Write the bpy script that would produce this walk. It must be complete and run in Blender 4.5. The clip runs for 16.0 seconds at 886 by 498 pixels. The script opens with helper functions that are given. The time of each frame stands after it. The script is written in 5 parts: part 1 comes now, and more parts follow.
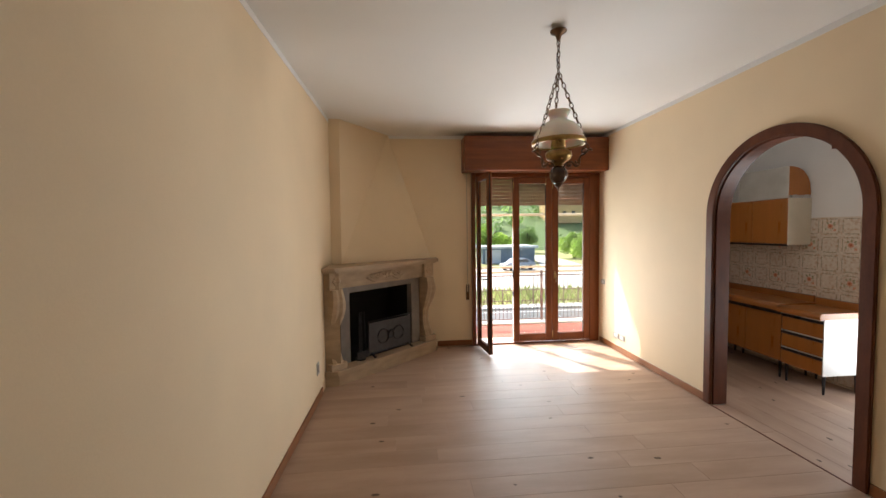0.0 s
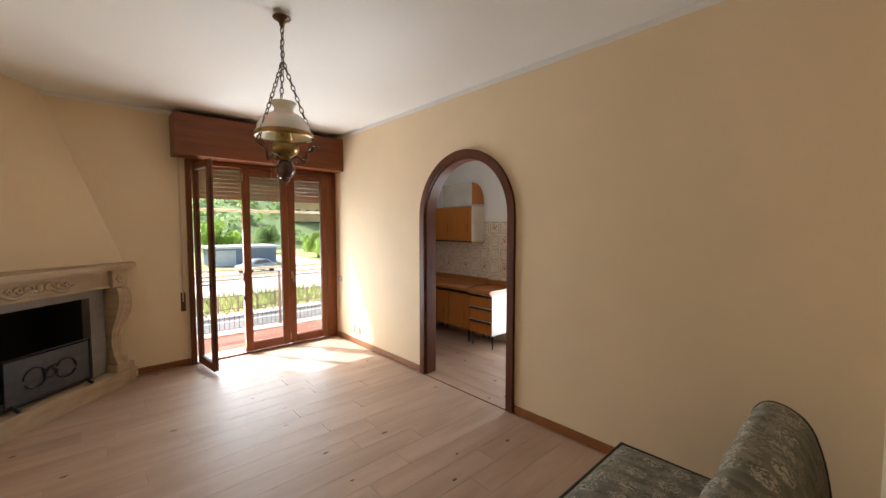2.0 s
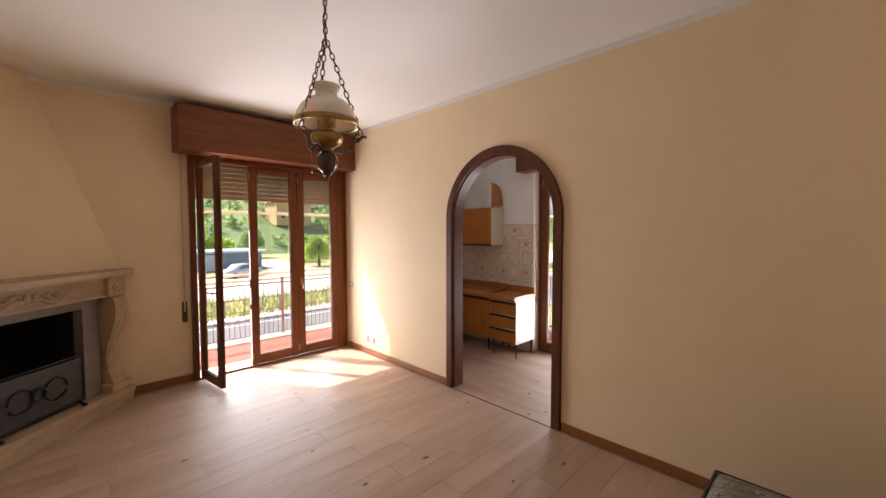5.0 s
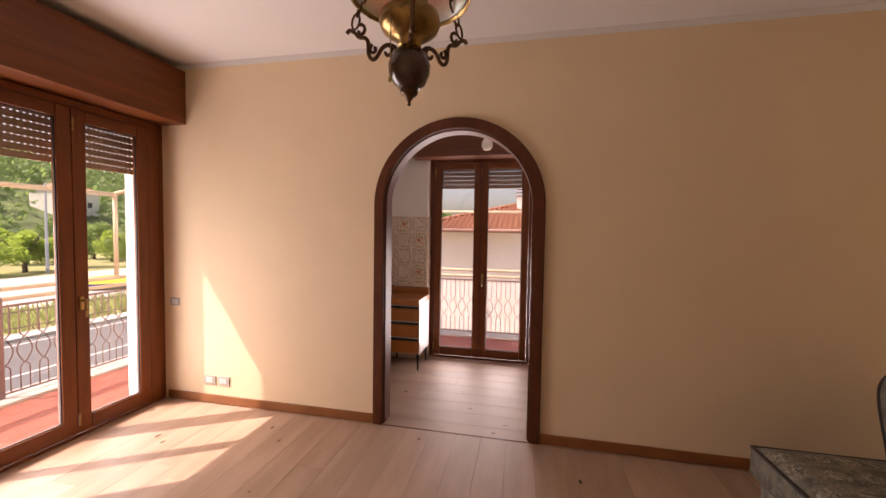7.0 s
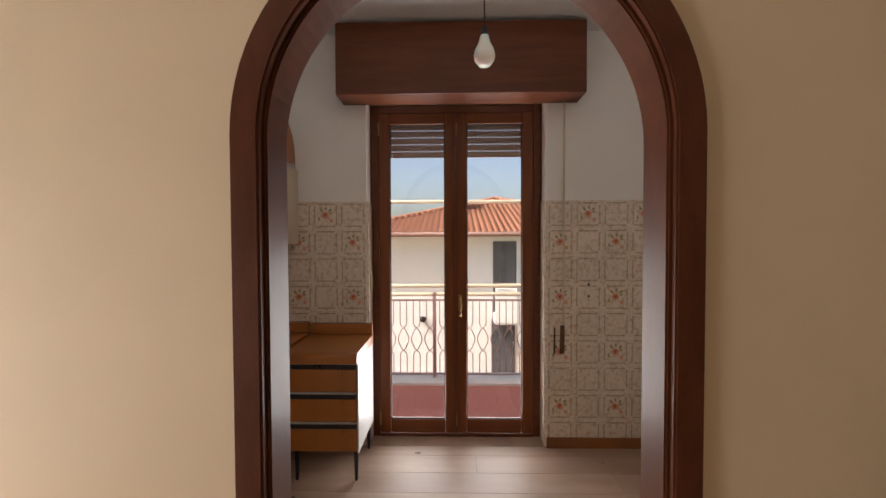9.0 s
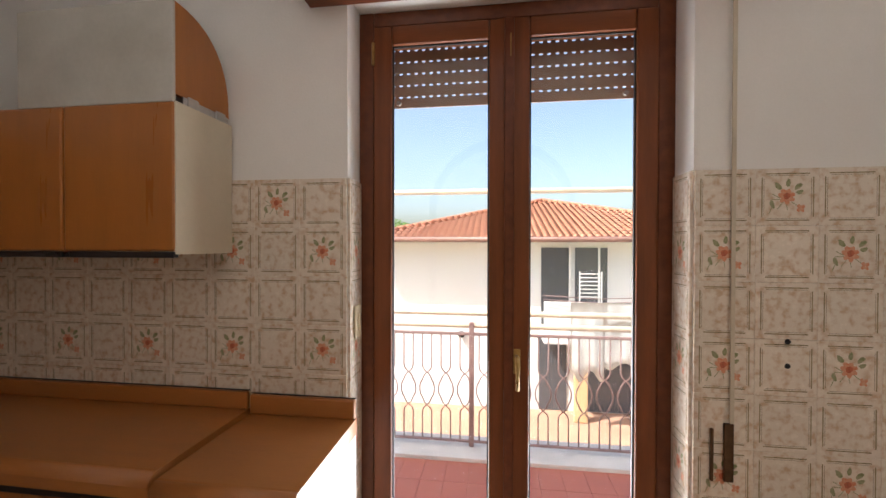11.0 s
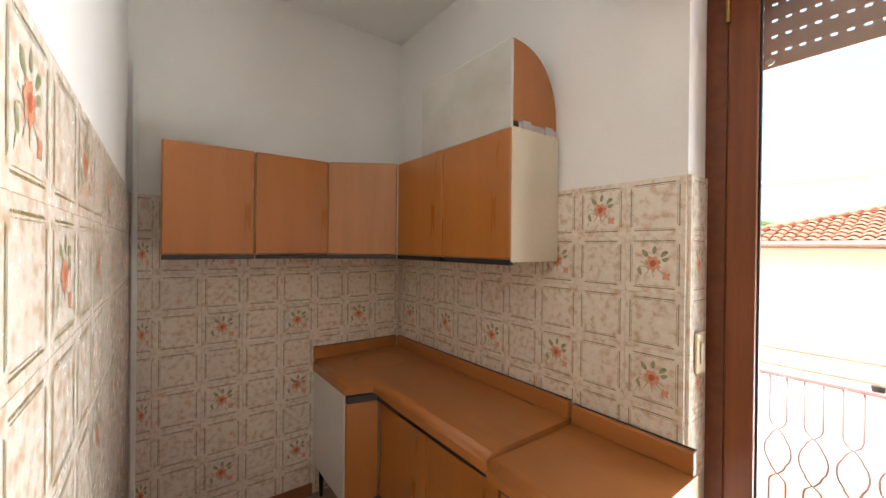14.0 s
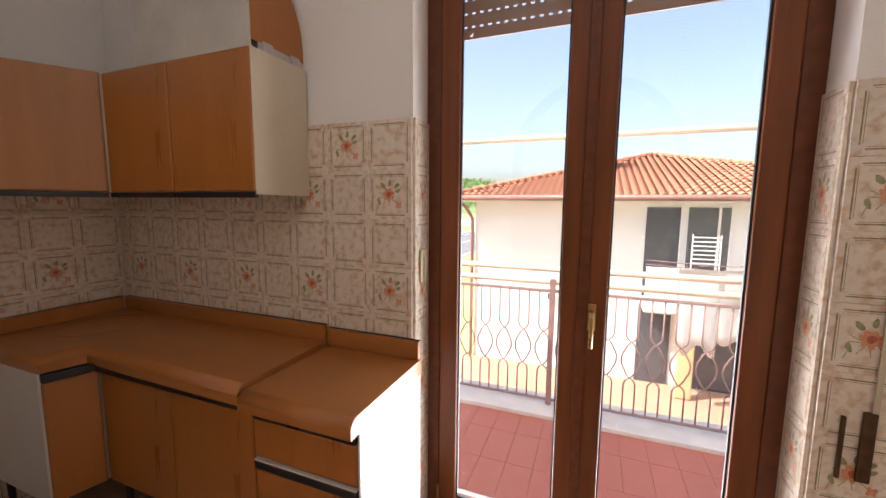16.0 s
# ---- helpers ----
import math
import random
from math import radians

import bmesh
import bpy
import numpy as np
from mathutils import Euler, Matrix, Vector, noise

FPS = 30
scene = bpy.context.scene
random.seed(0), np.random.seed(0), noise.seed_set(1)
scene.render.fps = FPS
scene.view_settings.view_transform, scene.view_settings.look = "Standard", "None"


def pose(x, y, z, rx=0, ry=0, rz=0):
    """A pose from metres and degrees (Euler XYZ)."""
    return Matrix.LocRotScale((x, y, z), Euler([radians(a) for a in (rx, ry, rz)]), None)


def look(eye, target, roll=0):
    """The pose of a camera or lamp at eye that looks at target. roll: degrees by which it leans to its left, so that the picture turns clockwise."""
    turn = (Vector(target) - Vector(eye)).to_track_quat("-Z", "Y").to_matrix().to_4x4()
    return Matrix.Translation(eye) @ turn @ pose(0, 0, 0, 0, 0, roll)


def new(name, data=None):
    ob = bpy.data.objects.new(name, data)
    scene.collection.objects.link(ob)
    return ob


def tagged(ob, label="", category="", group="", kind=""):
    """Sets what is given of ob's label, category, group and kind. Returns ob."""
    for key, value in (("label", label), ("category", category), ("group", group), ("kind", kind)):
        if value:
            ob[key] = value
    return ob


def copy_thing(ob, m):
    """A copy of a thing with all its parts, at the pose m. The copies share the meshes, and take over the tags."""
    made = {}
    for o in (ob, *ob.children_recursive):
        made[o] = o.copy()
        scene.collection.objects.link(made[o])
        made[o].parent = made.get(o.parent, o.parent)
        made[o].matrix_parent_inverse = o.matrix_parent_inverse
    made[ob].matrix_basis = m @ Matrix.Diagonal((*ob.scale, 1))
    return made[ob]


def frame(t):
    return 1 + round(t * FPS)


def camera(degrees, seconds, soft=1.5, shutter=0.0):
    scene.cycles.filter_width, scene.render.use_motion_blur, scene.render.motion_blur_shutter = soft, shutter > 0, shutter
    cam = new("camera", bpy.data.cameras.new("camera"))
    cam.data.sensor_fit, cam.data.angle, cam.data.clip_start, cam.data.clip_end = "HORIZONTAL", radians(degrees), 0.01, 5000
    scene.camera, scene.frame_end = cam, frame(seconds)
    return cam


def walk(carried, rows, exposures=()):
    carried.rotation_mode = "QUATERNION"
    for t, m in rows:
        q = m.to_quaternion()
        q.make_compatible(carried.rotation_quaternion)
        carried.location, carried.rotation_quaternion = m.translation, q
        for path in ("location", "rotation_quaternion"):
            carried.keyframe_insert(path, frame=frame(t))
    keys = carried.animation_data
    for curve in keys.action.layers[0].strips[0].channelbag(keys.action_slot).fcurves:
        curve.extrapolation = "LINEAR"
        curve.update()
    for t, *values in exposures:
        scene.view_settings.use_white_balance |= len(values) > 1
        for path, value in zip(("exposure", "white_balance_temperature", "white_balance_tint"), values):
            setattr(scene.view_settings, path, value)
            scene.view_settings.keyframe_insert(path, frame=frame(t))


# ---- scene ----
cam = camera(98.6, 16.0)
PATH = [
    (0, (0.03, 0.368, 1.639), (0.215, 2.357, 1.542), -0.8),
    (0.5, (0.049, 0.441, 1.641), (0.486, 2.389, 1.537), -0.7),
    (1, (0.083, 0.417, 1.64), (0.827, 2.27, 1.529), -0.4),
    (1.5, (0.131, 0.395, 1.64), (1.203, 2.079, 1.519), -0.1),
    (2, (0.13, 0.365, 1.63), (1.477, 1.839, 1.518), 0.0),
    (2.5, (0.127, 0.375, 1.623), (1.626, 1.696, 1.52), 0.1),
    (3, (0.127, 0.405, 1.624), (1.675, 1.667, 1.524), 0.2),
    (3.5, (0.091, 0.463, 1.63), (1.605, 1.766, 1.534), 0.2),
    (4, (0.058, 0.504, 1.634), (1.428, 1.959, 1.543), -0.1),
    (6.5, (-0.046, 2.064, 1.549), (1.737, 2.964, 1.456), 0.6),
    (7, (-0.025, 2.507, 1.534), (1.93, 2.918, 1.447), 0.9),
    (7.5, (0.187, 2.765, 1.523), (2.18, 2.932, 1.437), 0.7),
    (8, (0.699, 2.948, 1.469), (2.698, 3.02, 1.407), 0.5),
    (8.5, (1.24, 3.022, 1.452), (3.254, 3.062, 1.402), -0.2),
    (11, (2.972, 3.074, 1.462), (4.955, 3.33, 1.442), 0.1),
    (11.5, (3.029, 3.144, 1.489), (4.934, 3.75, 1.456), -0.1),
    (12, (3.08, 3.129, 1.488), (4.744, 4.239, 1.46), 0.3),
    (12.5, (3.077, 3.131, 1.488), (4.463, 4.572, 1.458), 0.4),
    (13, (3.053, 3.131, 1.497), (4.246, 4.736, 1.47), 0.6),
    (13.5, (3.048, 3.134, 1.487), (4.21, 4.762, 1.475), 0.6),
    (14, (3.059, 3.129, 1.482), (4.255, 4.732, 1.475), 0.6),
    (14.5, (3.061, 3.129, 1.456), (4.293, 4.704, 1.442), 0.5),
    (15, (3.069, 3.096, 1.43), (4.407, 4.582, 1.357), 0.5),
    (15.5, (3.057, 3.061, 1.401), (4.655, 4.253, 1.239), 0.4),
    (16, (3.069, 2.992, 1.396), (4.921, 3.712, 1.169), 0.5),
]
EXPOSURES = [(0, 1.18, 6500, 9), (2, 1.36, 6500, 9), (4, 1.40, 6500, 10), (6.5, 0.85, 7800, 36), (7.5, 0.80, 8000, 36), (8.5, 0.70, 7300, 20), (11, 1.5, 6500, 11), (12, 1.1, 6500, 20),
             (12.5, 1.42, 6600, 16), (13, 2.0, 6500, 9), (13.5, 2.33, 6400, 7), (14.5, 2.4, 6400, 7), (15, 2.55, 6500, 8), (15.5, 2.35, 7000, 18), (16, 1.64, 6700, 17)]
walk(cam, [(t, look(eye, target, roll)) for t, eye, target, roll in PATH], EXPOSURES)

# ---- world and light ----
SUN = Vector((0.61, -1.0, -1.50)).normalized()      # the way the sunlight travels
world = bpy.data.worlds.new("sky")
scene.world = world
world.use_nodes = True
wn = world.node_tree.nodes
sky = wn.new("ShaderNodeTexSky")
sky.sky_type, sky.sun_disc = "NISHITA", False
sky.dust_density, sky.air_density, sky.ozone_density = 4.0, 1.0, 0.3
sky.sun_elevation = math.asin(-SUN.z)
sky.sun_rotation = math.atan2(-SUN.x, -SUN.y)
world.node_tree.links.new(sky.outputs[0], wn["Background"].inputs[0])
wn["Background"].inputs[1].default_value = 0.15
sun = new("sun", bpy.data.lights.new("sun", "SUN"))
sun.data.energy, sun.data.angle, sun.data.color = 3.8, radians(0.53), (1.0, 0.97, 0.92)
sun.rotation_euler = SUN.to_track_quat("-Z", "Y").to_euler()


# an added area lamp that brightens a room through its opening
def fill_lamp(name, eye, target, sx, sy, watts, color):
    ob = new(name, bpy.data.lights.new(name, "AREA"))
    ob.data.shape, ob.data.size, ob.data.size_y, ob.data.energy, ob.data.color = "RECTANGLE", sx, sy, watts, color
    ob.matrix_world = look(eye, target)
    return ob


# added fill outside both openings, in place of sky and sunlit balcony bounce
fill_lamp("window_fill_living", (1.85, 6.20, 0.80), (1.85, 4.2, 1.40), 1.9, 1.7, 54, (0.86, 0.94, 1.0))
fill_lamp("door_fill_kitchen", (5.12, 3.0, 0.66), (3.6, 3.0, 1.60), 1.3, 1.6, 42, (0.93, 0.97, 1.0))


# ---- materials ----
def material(name, color, rough=0.6, metal=0.0, vary=0.15, scale=6.0, fine=60.0, bump=0.1, stretch=(1, 1, 1), second=None, coat=0.0, emit=None, piece=False, space="Object", edge=(0.35, 0.65)):
    """A surface of one colour with wear at two scales, fine relief and uneven gloss."""
    m = bpy.data.materials.new(name)
    m.use_nodes = True
    nt = m.node_tree
    n, l = nt.nodes, nt.links
    b = n["Principled BSDF"]
    tc = n.new("ShaderNodeTexCoord")
    mp = n.new("ShaderNodeMapping")
    mp.inputs["Scale"].default_value = stretch
    l.new(tc.outputs[space], mp.inputs["Vector"])
    vec = mp.outputs[0]
    oi = n.new("ShaderNodeObjectInfo")
    if piece:
        add = n.new("ShaderNodeVectorMath")
        add.operation = "MULTIPLY_ADD"
        l.new(oi.outputs["Random"], add.inputs[0])
        add.inputs[1].default_value = (37.0, 53.0, 71.0)
        l.new(vec, add.inputs[2])
        vec = add.outputs[0]
    big, small = n.new("ShaderNodeTexNoise"), n.new("ShaderNodeTexNoise")
    for node, s, d in ((big, scale, 4), (small, fine, 3)):
        node.inputs["Scale"].default_value, node.inputs["Detail"].default_value = s, d
        l.new(vec, node.inputs["Vector"])
    mix = n.new("ShaderNodeMix")
    mix.data_type = "RGBA"
    dark = second or tuple(c * (1 - vary) for c in color)
    mix.inputs[6].default_value, mix.inputs[7].default_value = (*dark, 1), (*color, 1)
    ramp = n.new("ShaderNodeMapRange")
    ramp.inputs[1].default_value, ramp.inputs[2].default_value = edge
    l.new(big.outputs[0], ramp.inputs[0])
    l.new(ramp.outputs[0], mix.inputs[0])
    hsv = n.new("ShaderNodeHueSaturation")
    mr = n.new("ShaderNodeMapRange")
    mr.inputs[3].default_value, mr.inputs[4].default_value = 1 - vary * 0.6, 1 + vary * 0.6
    l.new(small.outputs[0], mr.inputs[0])
    val = mr.outputs[0]
    if piece:
        pr = n.new("ShaderNodeMapRange")
        pr.inputs[3].default_value, pr.inputs[4].default_value = 1 - vary * 0.5, 1 + vary * 0.5
        l.new(oi.outputs["Random"], pr.inputs[0])
        mu = n.new("ShaderNodeMath")
        mu.operation = "MULTIPLY"
        l.new(val, mu.inputs[0])
        l.new(pr.outputs[0], mu.inputs[1])
        val = mu.outputs[0]
    l.new(val, hsv.inputs["Value"])
    l.new(mix.outputs[2], hsv.inputs["Color"])
    l.new(hsv.outputs[0], b.inputs["Base Color"])
    rr = n.new("ShaderNodeMapRange")
    rr.inputs[3].default_value, rr.inputs[4].default_value = max(rough - 0.08, 0.02), min(rough + 0.08, 1)
    l.new(big.outputs[0], rr.inputs[0])
    l.new(rr.outputs[0], b.inputs["Roughness"])
    b.inputs["Metallic"].default_value = metal
    b.inputs["Coat Weight"].default_value = coat
    b.inputs["Coat Roughness"].default_value = 0.15
    if bump:
        bp = n.new("ShaderNodeBump")
        bp.inputs["Strength"].default_value, bp.inputs["Distance"].default_value = bump, 0.004
        l.new(small.outputs[0], bp.inputs["Height"])
        l.new(bp.outputs[0], b.inputs["Normal"])
    if emit:
        b.inputs["Emission Color"].default_value = (*color, 1)
        b.inputs["Emission Strength"].default_value = emit
    return m


def glass_material(name, gloss=0.06, tint=(1, 1, 1)):
    m = bpy.data.materials.new(name)
    m.use_nodes = True
    n, l = m.node_tree.nodes, m.node_tree.links
    n.remove(n["Principled BSDF"])
    t, g, mix = n.new("ShaderNodeBsdfTransparent"), n.new("ShaderNodeBsdfGlossy"), n.new("ShaderNodeMixShader")
    t.inputs[0].default_value = (*tint, 1)
    g.inputs["Roughness"].default_value = 0.02
    mix.inputs[0].default_value = gloss
    l.new(t.outputs[0], mix.inputs[1])
    l.new(g.outputs[0], mix.inputs[2])
    l.new(mix.outputs[0], n["Material Output"].inputs[0])
    return m


YELLOW = material("yellow_wall_paint", (0.815, 0.648, 0.44), 0.75, vary=0.05, scale=1.6, fine=140, bump=0.12)
WHITE = material("white_ceiling_paint", (0.80, 0.78, 0.75), 0.85, vary=0.03, scale=1.2, fine=150, bump=0.1)
KWHITE = material("white_kitchen_wall_paint", (0.81, 0.775, 0.735), 0.8, vary=0.05, scale=2.0, fine=130, bump=0.15)
OAK = material("oak_plank", (0.47, 0.325, 0.24), 0.5, vary=0.10, scale=2.6, fine=34, bump=0.05, stretch=(0.5, 2.6, 1), second=(0.385, 0.255, 0.18), piece=True)
KNOT = material("oak_knot", (0.12, 0.065, 0.035), 0.5, vary=0.4, scale=60, fine=200)
SUBFLOOR = material("floor_joint", (0.24, 0.165, 0.12), 0.9)
WOOD = material("red_brown_stained_wood", (0.20, 0.057, 0.017), 0.36, vary=0.3, scale=4, fine=45, bump=0.05, stretch=(6, 6, 0.5))
WOODH = material("red_brown_stained_wood_level", (0.20, 0.057, 0.017), 0.36, vary=0.3, scale=4, fine=45, bump=0.05, stretch=(0.5, 6, 6))
WOODY = material("red_brown_stained_wood_cross", (0.15, 0.042, 0.016), 0.36, vary=0.3, scale=4, fine=45, bump=0.05, stretch=(6, 0.5, 6))
ARCHWOOD = material("dark_walnut_arch", (0.125, 0.036, 0.014), 0.45, vary=0.3, scale=5, fine=50, bump=0.02, stretch=(3, 3, 1), coat=0.05)
SKIRT = material("skirting_wood", (0.29, 0.105, 0.032), 0.35, vary=0.25, scale=4, fine=50, bump=0.04, coat=0.2)
for m in (WOOD, WOODH, WOODY):
    m.node_tree.nodes["Principled BSDF"].inputs["Specular IOR Level"].default_value = 0.3
SEAL = material("black_rubber_seal", (0.02, 0.02, 0.02), 0.7)
SHUTTER = material("brown_shutter_slat", (0.40, 0.25, 0.16), 0.5, vary=0.12, scale=8, piece=True)
BRASS = material("aged_brass", (0.42, 0.28, 0.11), 0.30, metal=1.0, vary=0.35, scale=25, fine=120)
BRONZE = material("dark_bronze", (0.14, 0.08, 0.045), 0.38, metal=0.9, vary=0.3, scale=25, fine=120)
TURNED = material("turned_dark_wood", (0.07, 0.028, 0.014), 0.25, vary=0.3, scale=12, coat=0.5)
ARCHWOOD.node_tree.nodes["Principled BSDF"].inputs["Specular IOR Level"].default_value = 0.25
OPAL = material("opal_glass", (0.80, 0.76, 0.68), 0.25, vary=0.04, bump=0)
OPAL.node_tree.nodes["Principled BSDF"].inputs["Subsurface Weight"].default_value = 0.3
GLASS = glass_material("window_glass", 0.03, (0.92, 0.94, 0.93))
KGLASS = glass_material("door_glass", 0.03, (0.90, 0.91, 0.91))
CHIMNEY = glass_material("lamp_glass", 0.15)
STONE = material("travertine", (0.46, 0.335, 0.215), 0.6, vary=0.22, scale=5, fine=70, bump=0.25, stretch=(1, 1, 3))
GREYSTONE = material("grey_stone_slips", (0.22, 0.19, 0.17), 0.6, vary=0.2, scale=9, fine=80, bump=0.2)
SOOT = material("soot", (0.012, 0.011, 0.010), 0.95, vary=0.4, scale=12)
IRON = material("black_iron", (0.03, 0.03, 0.032), 0.5, metal=0.6, vary=0.3, scale=30)
SCREEN = material("fire_screen_plate", (0.055, 0.055, 0.06), 0.45, metal=0.5, vary=0.3, scale=14, fine=160)
PLASTIC = material("grey_plastic", (0.42, 0.40, 0.36), 0.4, vary=0.06)
IVORY = material("ivory_plastic", (0.60, 0.50, 0.33), 0.4, vary=0.06)
BELT = material("beige_belt", (0.62, 0.53, 0.40), 0.8, vary=0.15, fine=200)
CHROME = material("worn_metal", (0.55, 0.54, 0.52), 0.3, metal=1.0, vary=0.15, scale=20)
LAMINATE = material("orange_wood_laminate", (0.43, 0.152, 0.030), 0.30, vary=0.10, scale=3, fine=40, bump=0.01, stretch=(5, 5, 0.5), coat=0.3)
LAMINATE_PALE = material("pale_wood_laminate", (0.44, 0.19, 0.07), 0.42, vary=0.12, scale=3, fine=50, bump=0.02, stretch=(7, 7, 0.6))
WORKTOP = material("brown_laminate_worktop", (0.42, 0.155, 0.040), 0.34, vary=0.12, scale=4, fine=60, bump=0.02, stretch=(4, 0.6, 4), coat=0.1)
CREAM = material("cream_laminate", (0.66, 0.58, 0.44), 0.4, vary=0.06, scale=3)
OFFWHITE = material("white_laminate", (0.72, 0.71, 0.68), 0.35, vary=0.06, scale=3)
DUSTY = material("dusty_white_panel", (0.57, 0.54, 0.48), 0.5, vary=0.12, scale=5, fine=60, second=(0.48, 0.45, 0.39))
DARKGRIP = material("dark_grip_profile", (0.018, 0.016, 0.020), 0.3, vary=0.2)


def fabric_material(name):
    """Woven upholstery: grey-green bands, pale broken medallions and a thread relief."""
    m = material(name, (0.20, 0.19, 0.15), 0.9, vary=0.25, scale=14, fine=260, bump=0.5, second=(0.115, 0.112, 0.092))
    n, l = m.node_tree.nodes, m.node_tree.links
    tc = n.new("ShaderNodeTexCoord")
    cells, streak, band, mask = n.new("ShaderNodeTexVoronoi"), n.new("ShaderNodeTexNoise"), n.new("ShaderNodeTexWave"), n.new("ShaderNodeTexNoise")
    cells.inputs["Scale"].default_value, cells.inputs["Randomness"].default_value = 7.5, 0.4
    streak.inputs["Scale"].default_value, streak.inputs["Detail"].default_value = 34, 3
    streak.inputs["Distortion"].default_value = 2.5
    mask.inputs["Scale"].default_value = 10
    band.inputs["Scale"].default_value, band.inputs["Distortion"].default_value = 3.2, 3.0
    for node in (cells, streak, band, mask):
        l.new(tc.outputs["Object"], node.inputs["Vector"])

    def math_node(op, a, b):
        k = n.new("ShaderNodeMath")
        k.operation, k.use_clamp = op, True
        for i, v in enumerate((a, b)):
            if isinstance(v, float):
                k.inputs[i].default_value = v
            else:
                l.new(v, k.inputs[i])
        return k.outputs[0]

    disc = math_node("LESS_THAN", cells.outputs["Distance"], 0.36)
    lines = math_node("GREATER_THAN", streak.outputs[0], 0.52)
    spots = math_node("GREATER_THAN", mask.outputs[0], 0.50)
    pale = math_node("MULTIPLY", math_node("MULTIPLY", disc, lines), 0.85)
    dim = math_node("MULTIPLY", math_node("MULTIPLY", spots, lines), 0.35)
    amount = math_node("MAXIMUM", pale, dim)
    stripe = math_node("MULTIPLY", math_node("GREATER_THAN", band.outputs[0], 0.72), 0.30)
    base = n["Principled BSDF"].inputs["Base Color"].links[0].from_socket
    for fac, color in ((stripe, (0.29, 0.27, 0.21)), (amount, (0.46, 0.42, 0.34))):
        mix = n.new("ShaderNodeMix")
        mix.data_type = "RGBA"
        mix.inputs[7].default_value = (*color, 1)
        l.new(fac, mix.inputs[0])
        l.new(base, mix.inputs[6])
        base = mix.outputs[2]
    l.new(base, n["Principled BSDF"].inputs["Base Color"])
    return m


FABRIC = fabric_material("patterned_sofa_fabric")
PIPING = material("dark_piping", (0.05, 0.04, 0.035), 0.85)
TILE = material("glazed_tile", (0.74, 0.645, 0.54), 0.25, vary=0.08, scale=40, fine=110, bump=0.03, second=(0.59, 0.41, 0.275), piece=True, edge=(0.30, 0.52))
GROUT = material("grout", (0.42, 0.35, 0.28), 0.9, vary=0.15)
TLINE = material("olive_tile_line", (0.17, 0.125, 0.04), 0.3, vary=0.4, scale=70, fine=300, second=(0.34, 0.27, 0.15))
PETAL = material("orange_petal", (0.62, 0.20, 0.095), 0.3, vary=0.3, scale=90, fine=200, second=(0.64, 0.34, 0.21))
PETAL_HEART = material("red_flower_heart", (0.55, 0.13, 0.055), 0.3, vary=0.3, scale=90, fine=200)
LEAFP = material("green_painted_leaf", (0.20, 0.215, 0.085), 0.3, vary=0.4, scale=90, fine=200, second=(0.34, 0.32, 0.18))
TERRACOTTA = material("red_balcony_tile", (0.40, 0.125, 0.085), 0.55, vary=0.05, scale=12, fine=90, piece=True)
MARBLE = material("pale_marble_edge", (0.62, 0.60, 0.56), 0.5, vary=0.2, scale=7)
RAIL = material("brown_rail_paint", (0.27, 0.17, 0.155), 0.5, vary=0.2, scale=20)
AWNING = material("cream_awning_tube", (0.66, 0.55, 0.40), 0.45, vary=0.08, scale=10)
RENDER = material("white_render", (0.74, 0.735, 0.70), 0.9, vary=0.06, scale=0.8, fine=40)
ROOF = material("terracotta_roof_tile", (0.50, 0.215, 0.125), 0.8, vary=0.3, scale=3.0, fine=30, second=(0.40, 0.165, 0.095), piece=True)
GUTTER = material("brown_gutter", (0.25, 0.13, 0.10), 0.5, vary=0.1)
# shade of unlit interiors put into one dark colour, lifted for glare
DARKROOM = material("dark_interior_stand_in", (0.085, 0.09, 0.10), 0.2, vary=0.2)
LINEN = material("white_linen", (0.75, 0.75, 0.73), 0.9, vary=0.06, scale=5)
ASPHALT = material("asphalt", (0.17, 0.17, 0.175), 0.9, vary=0.15, scale=0.5, fine=20, bump=0.2)
LOT = material("pale_gravel_lot", (0.58, 0.56, 0.53), 0.9, vary=0.12, scale=0.2, fine=15)
PAINTLINE = material("white_road_paint", (0.7, 0.7, 0.68), 0.8)
GRASS = material("rough_grass", (0.30, 0.32, 0.12), 0.95, vary=0.35, scale=0.4, fine=8, second=(0.36, 0.33, 0.16))
HILL = material("hill_ground", (0.15, 0.22, 0.08), 0.95, vary=0.3, scale=0.06, fine=1.5)


def leaf_material(name, color, glow, scale):
    """Thin leaves: part of the light is thrown back, part shines through."""
    m = material(name, color, 0.7, vary=0.4, scale=scale, fine=9)
    n, l = m.node_tree.nodes, m.node_tree.links
    t, mix = n.new("ShaderNodeBsdfTranslucent"), n.new("ShaderNodeMixShader")
    t.inputs[0].default_value = (*glow, 1)
    mix.inputs[0].default_value = 0.5
    l.new(n["Principled BSDF"].outputs[0], mix.inputs[1])
    l.new(t.outputs[0], mix.inputs[2])
    l.new(mix.outputs[0], n["Material Output"].inputs[0])
    return m


LEAF = leaf_material("tree_leaves", (0.24, 0.37, 0.08), (0.50, 0.70, 0.14), 0.8)
LEAF_DARK = leaf_material("dark_tree_leaves", (0.17, 0.27, 0.09), (0.30, 0.46, 0.14), 0.5)
BLADES = leaf_material("verge_grass_blades", (0.30, 0.34, 0.13), (0.50, 0.56, 0.22), 0.6)
BARK = material("bark", (0.12, 0.085, 0.06), 0.95, vary=0.3, scale=6)
OCHRE = material("ochre_render", (0.62, 0.42, 0.22), 0.9, vary=0.1, scale=0.6)
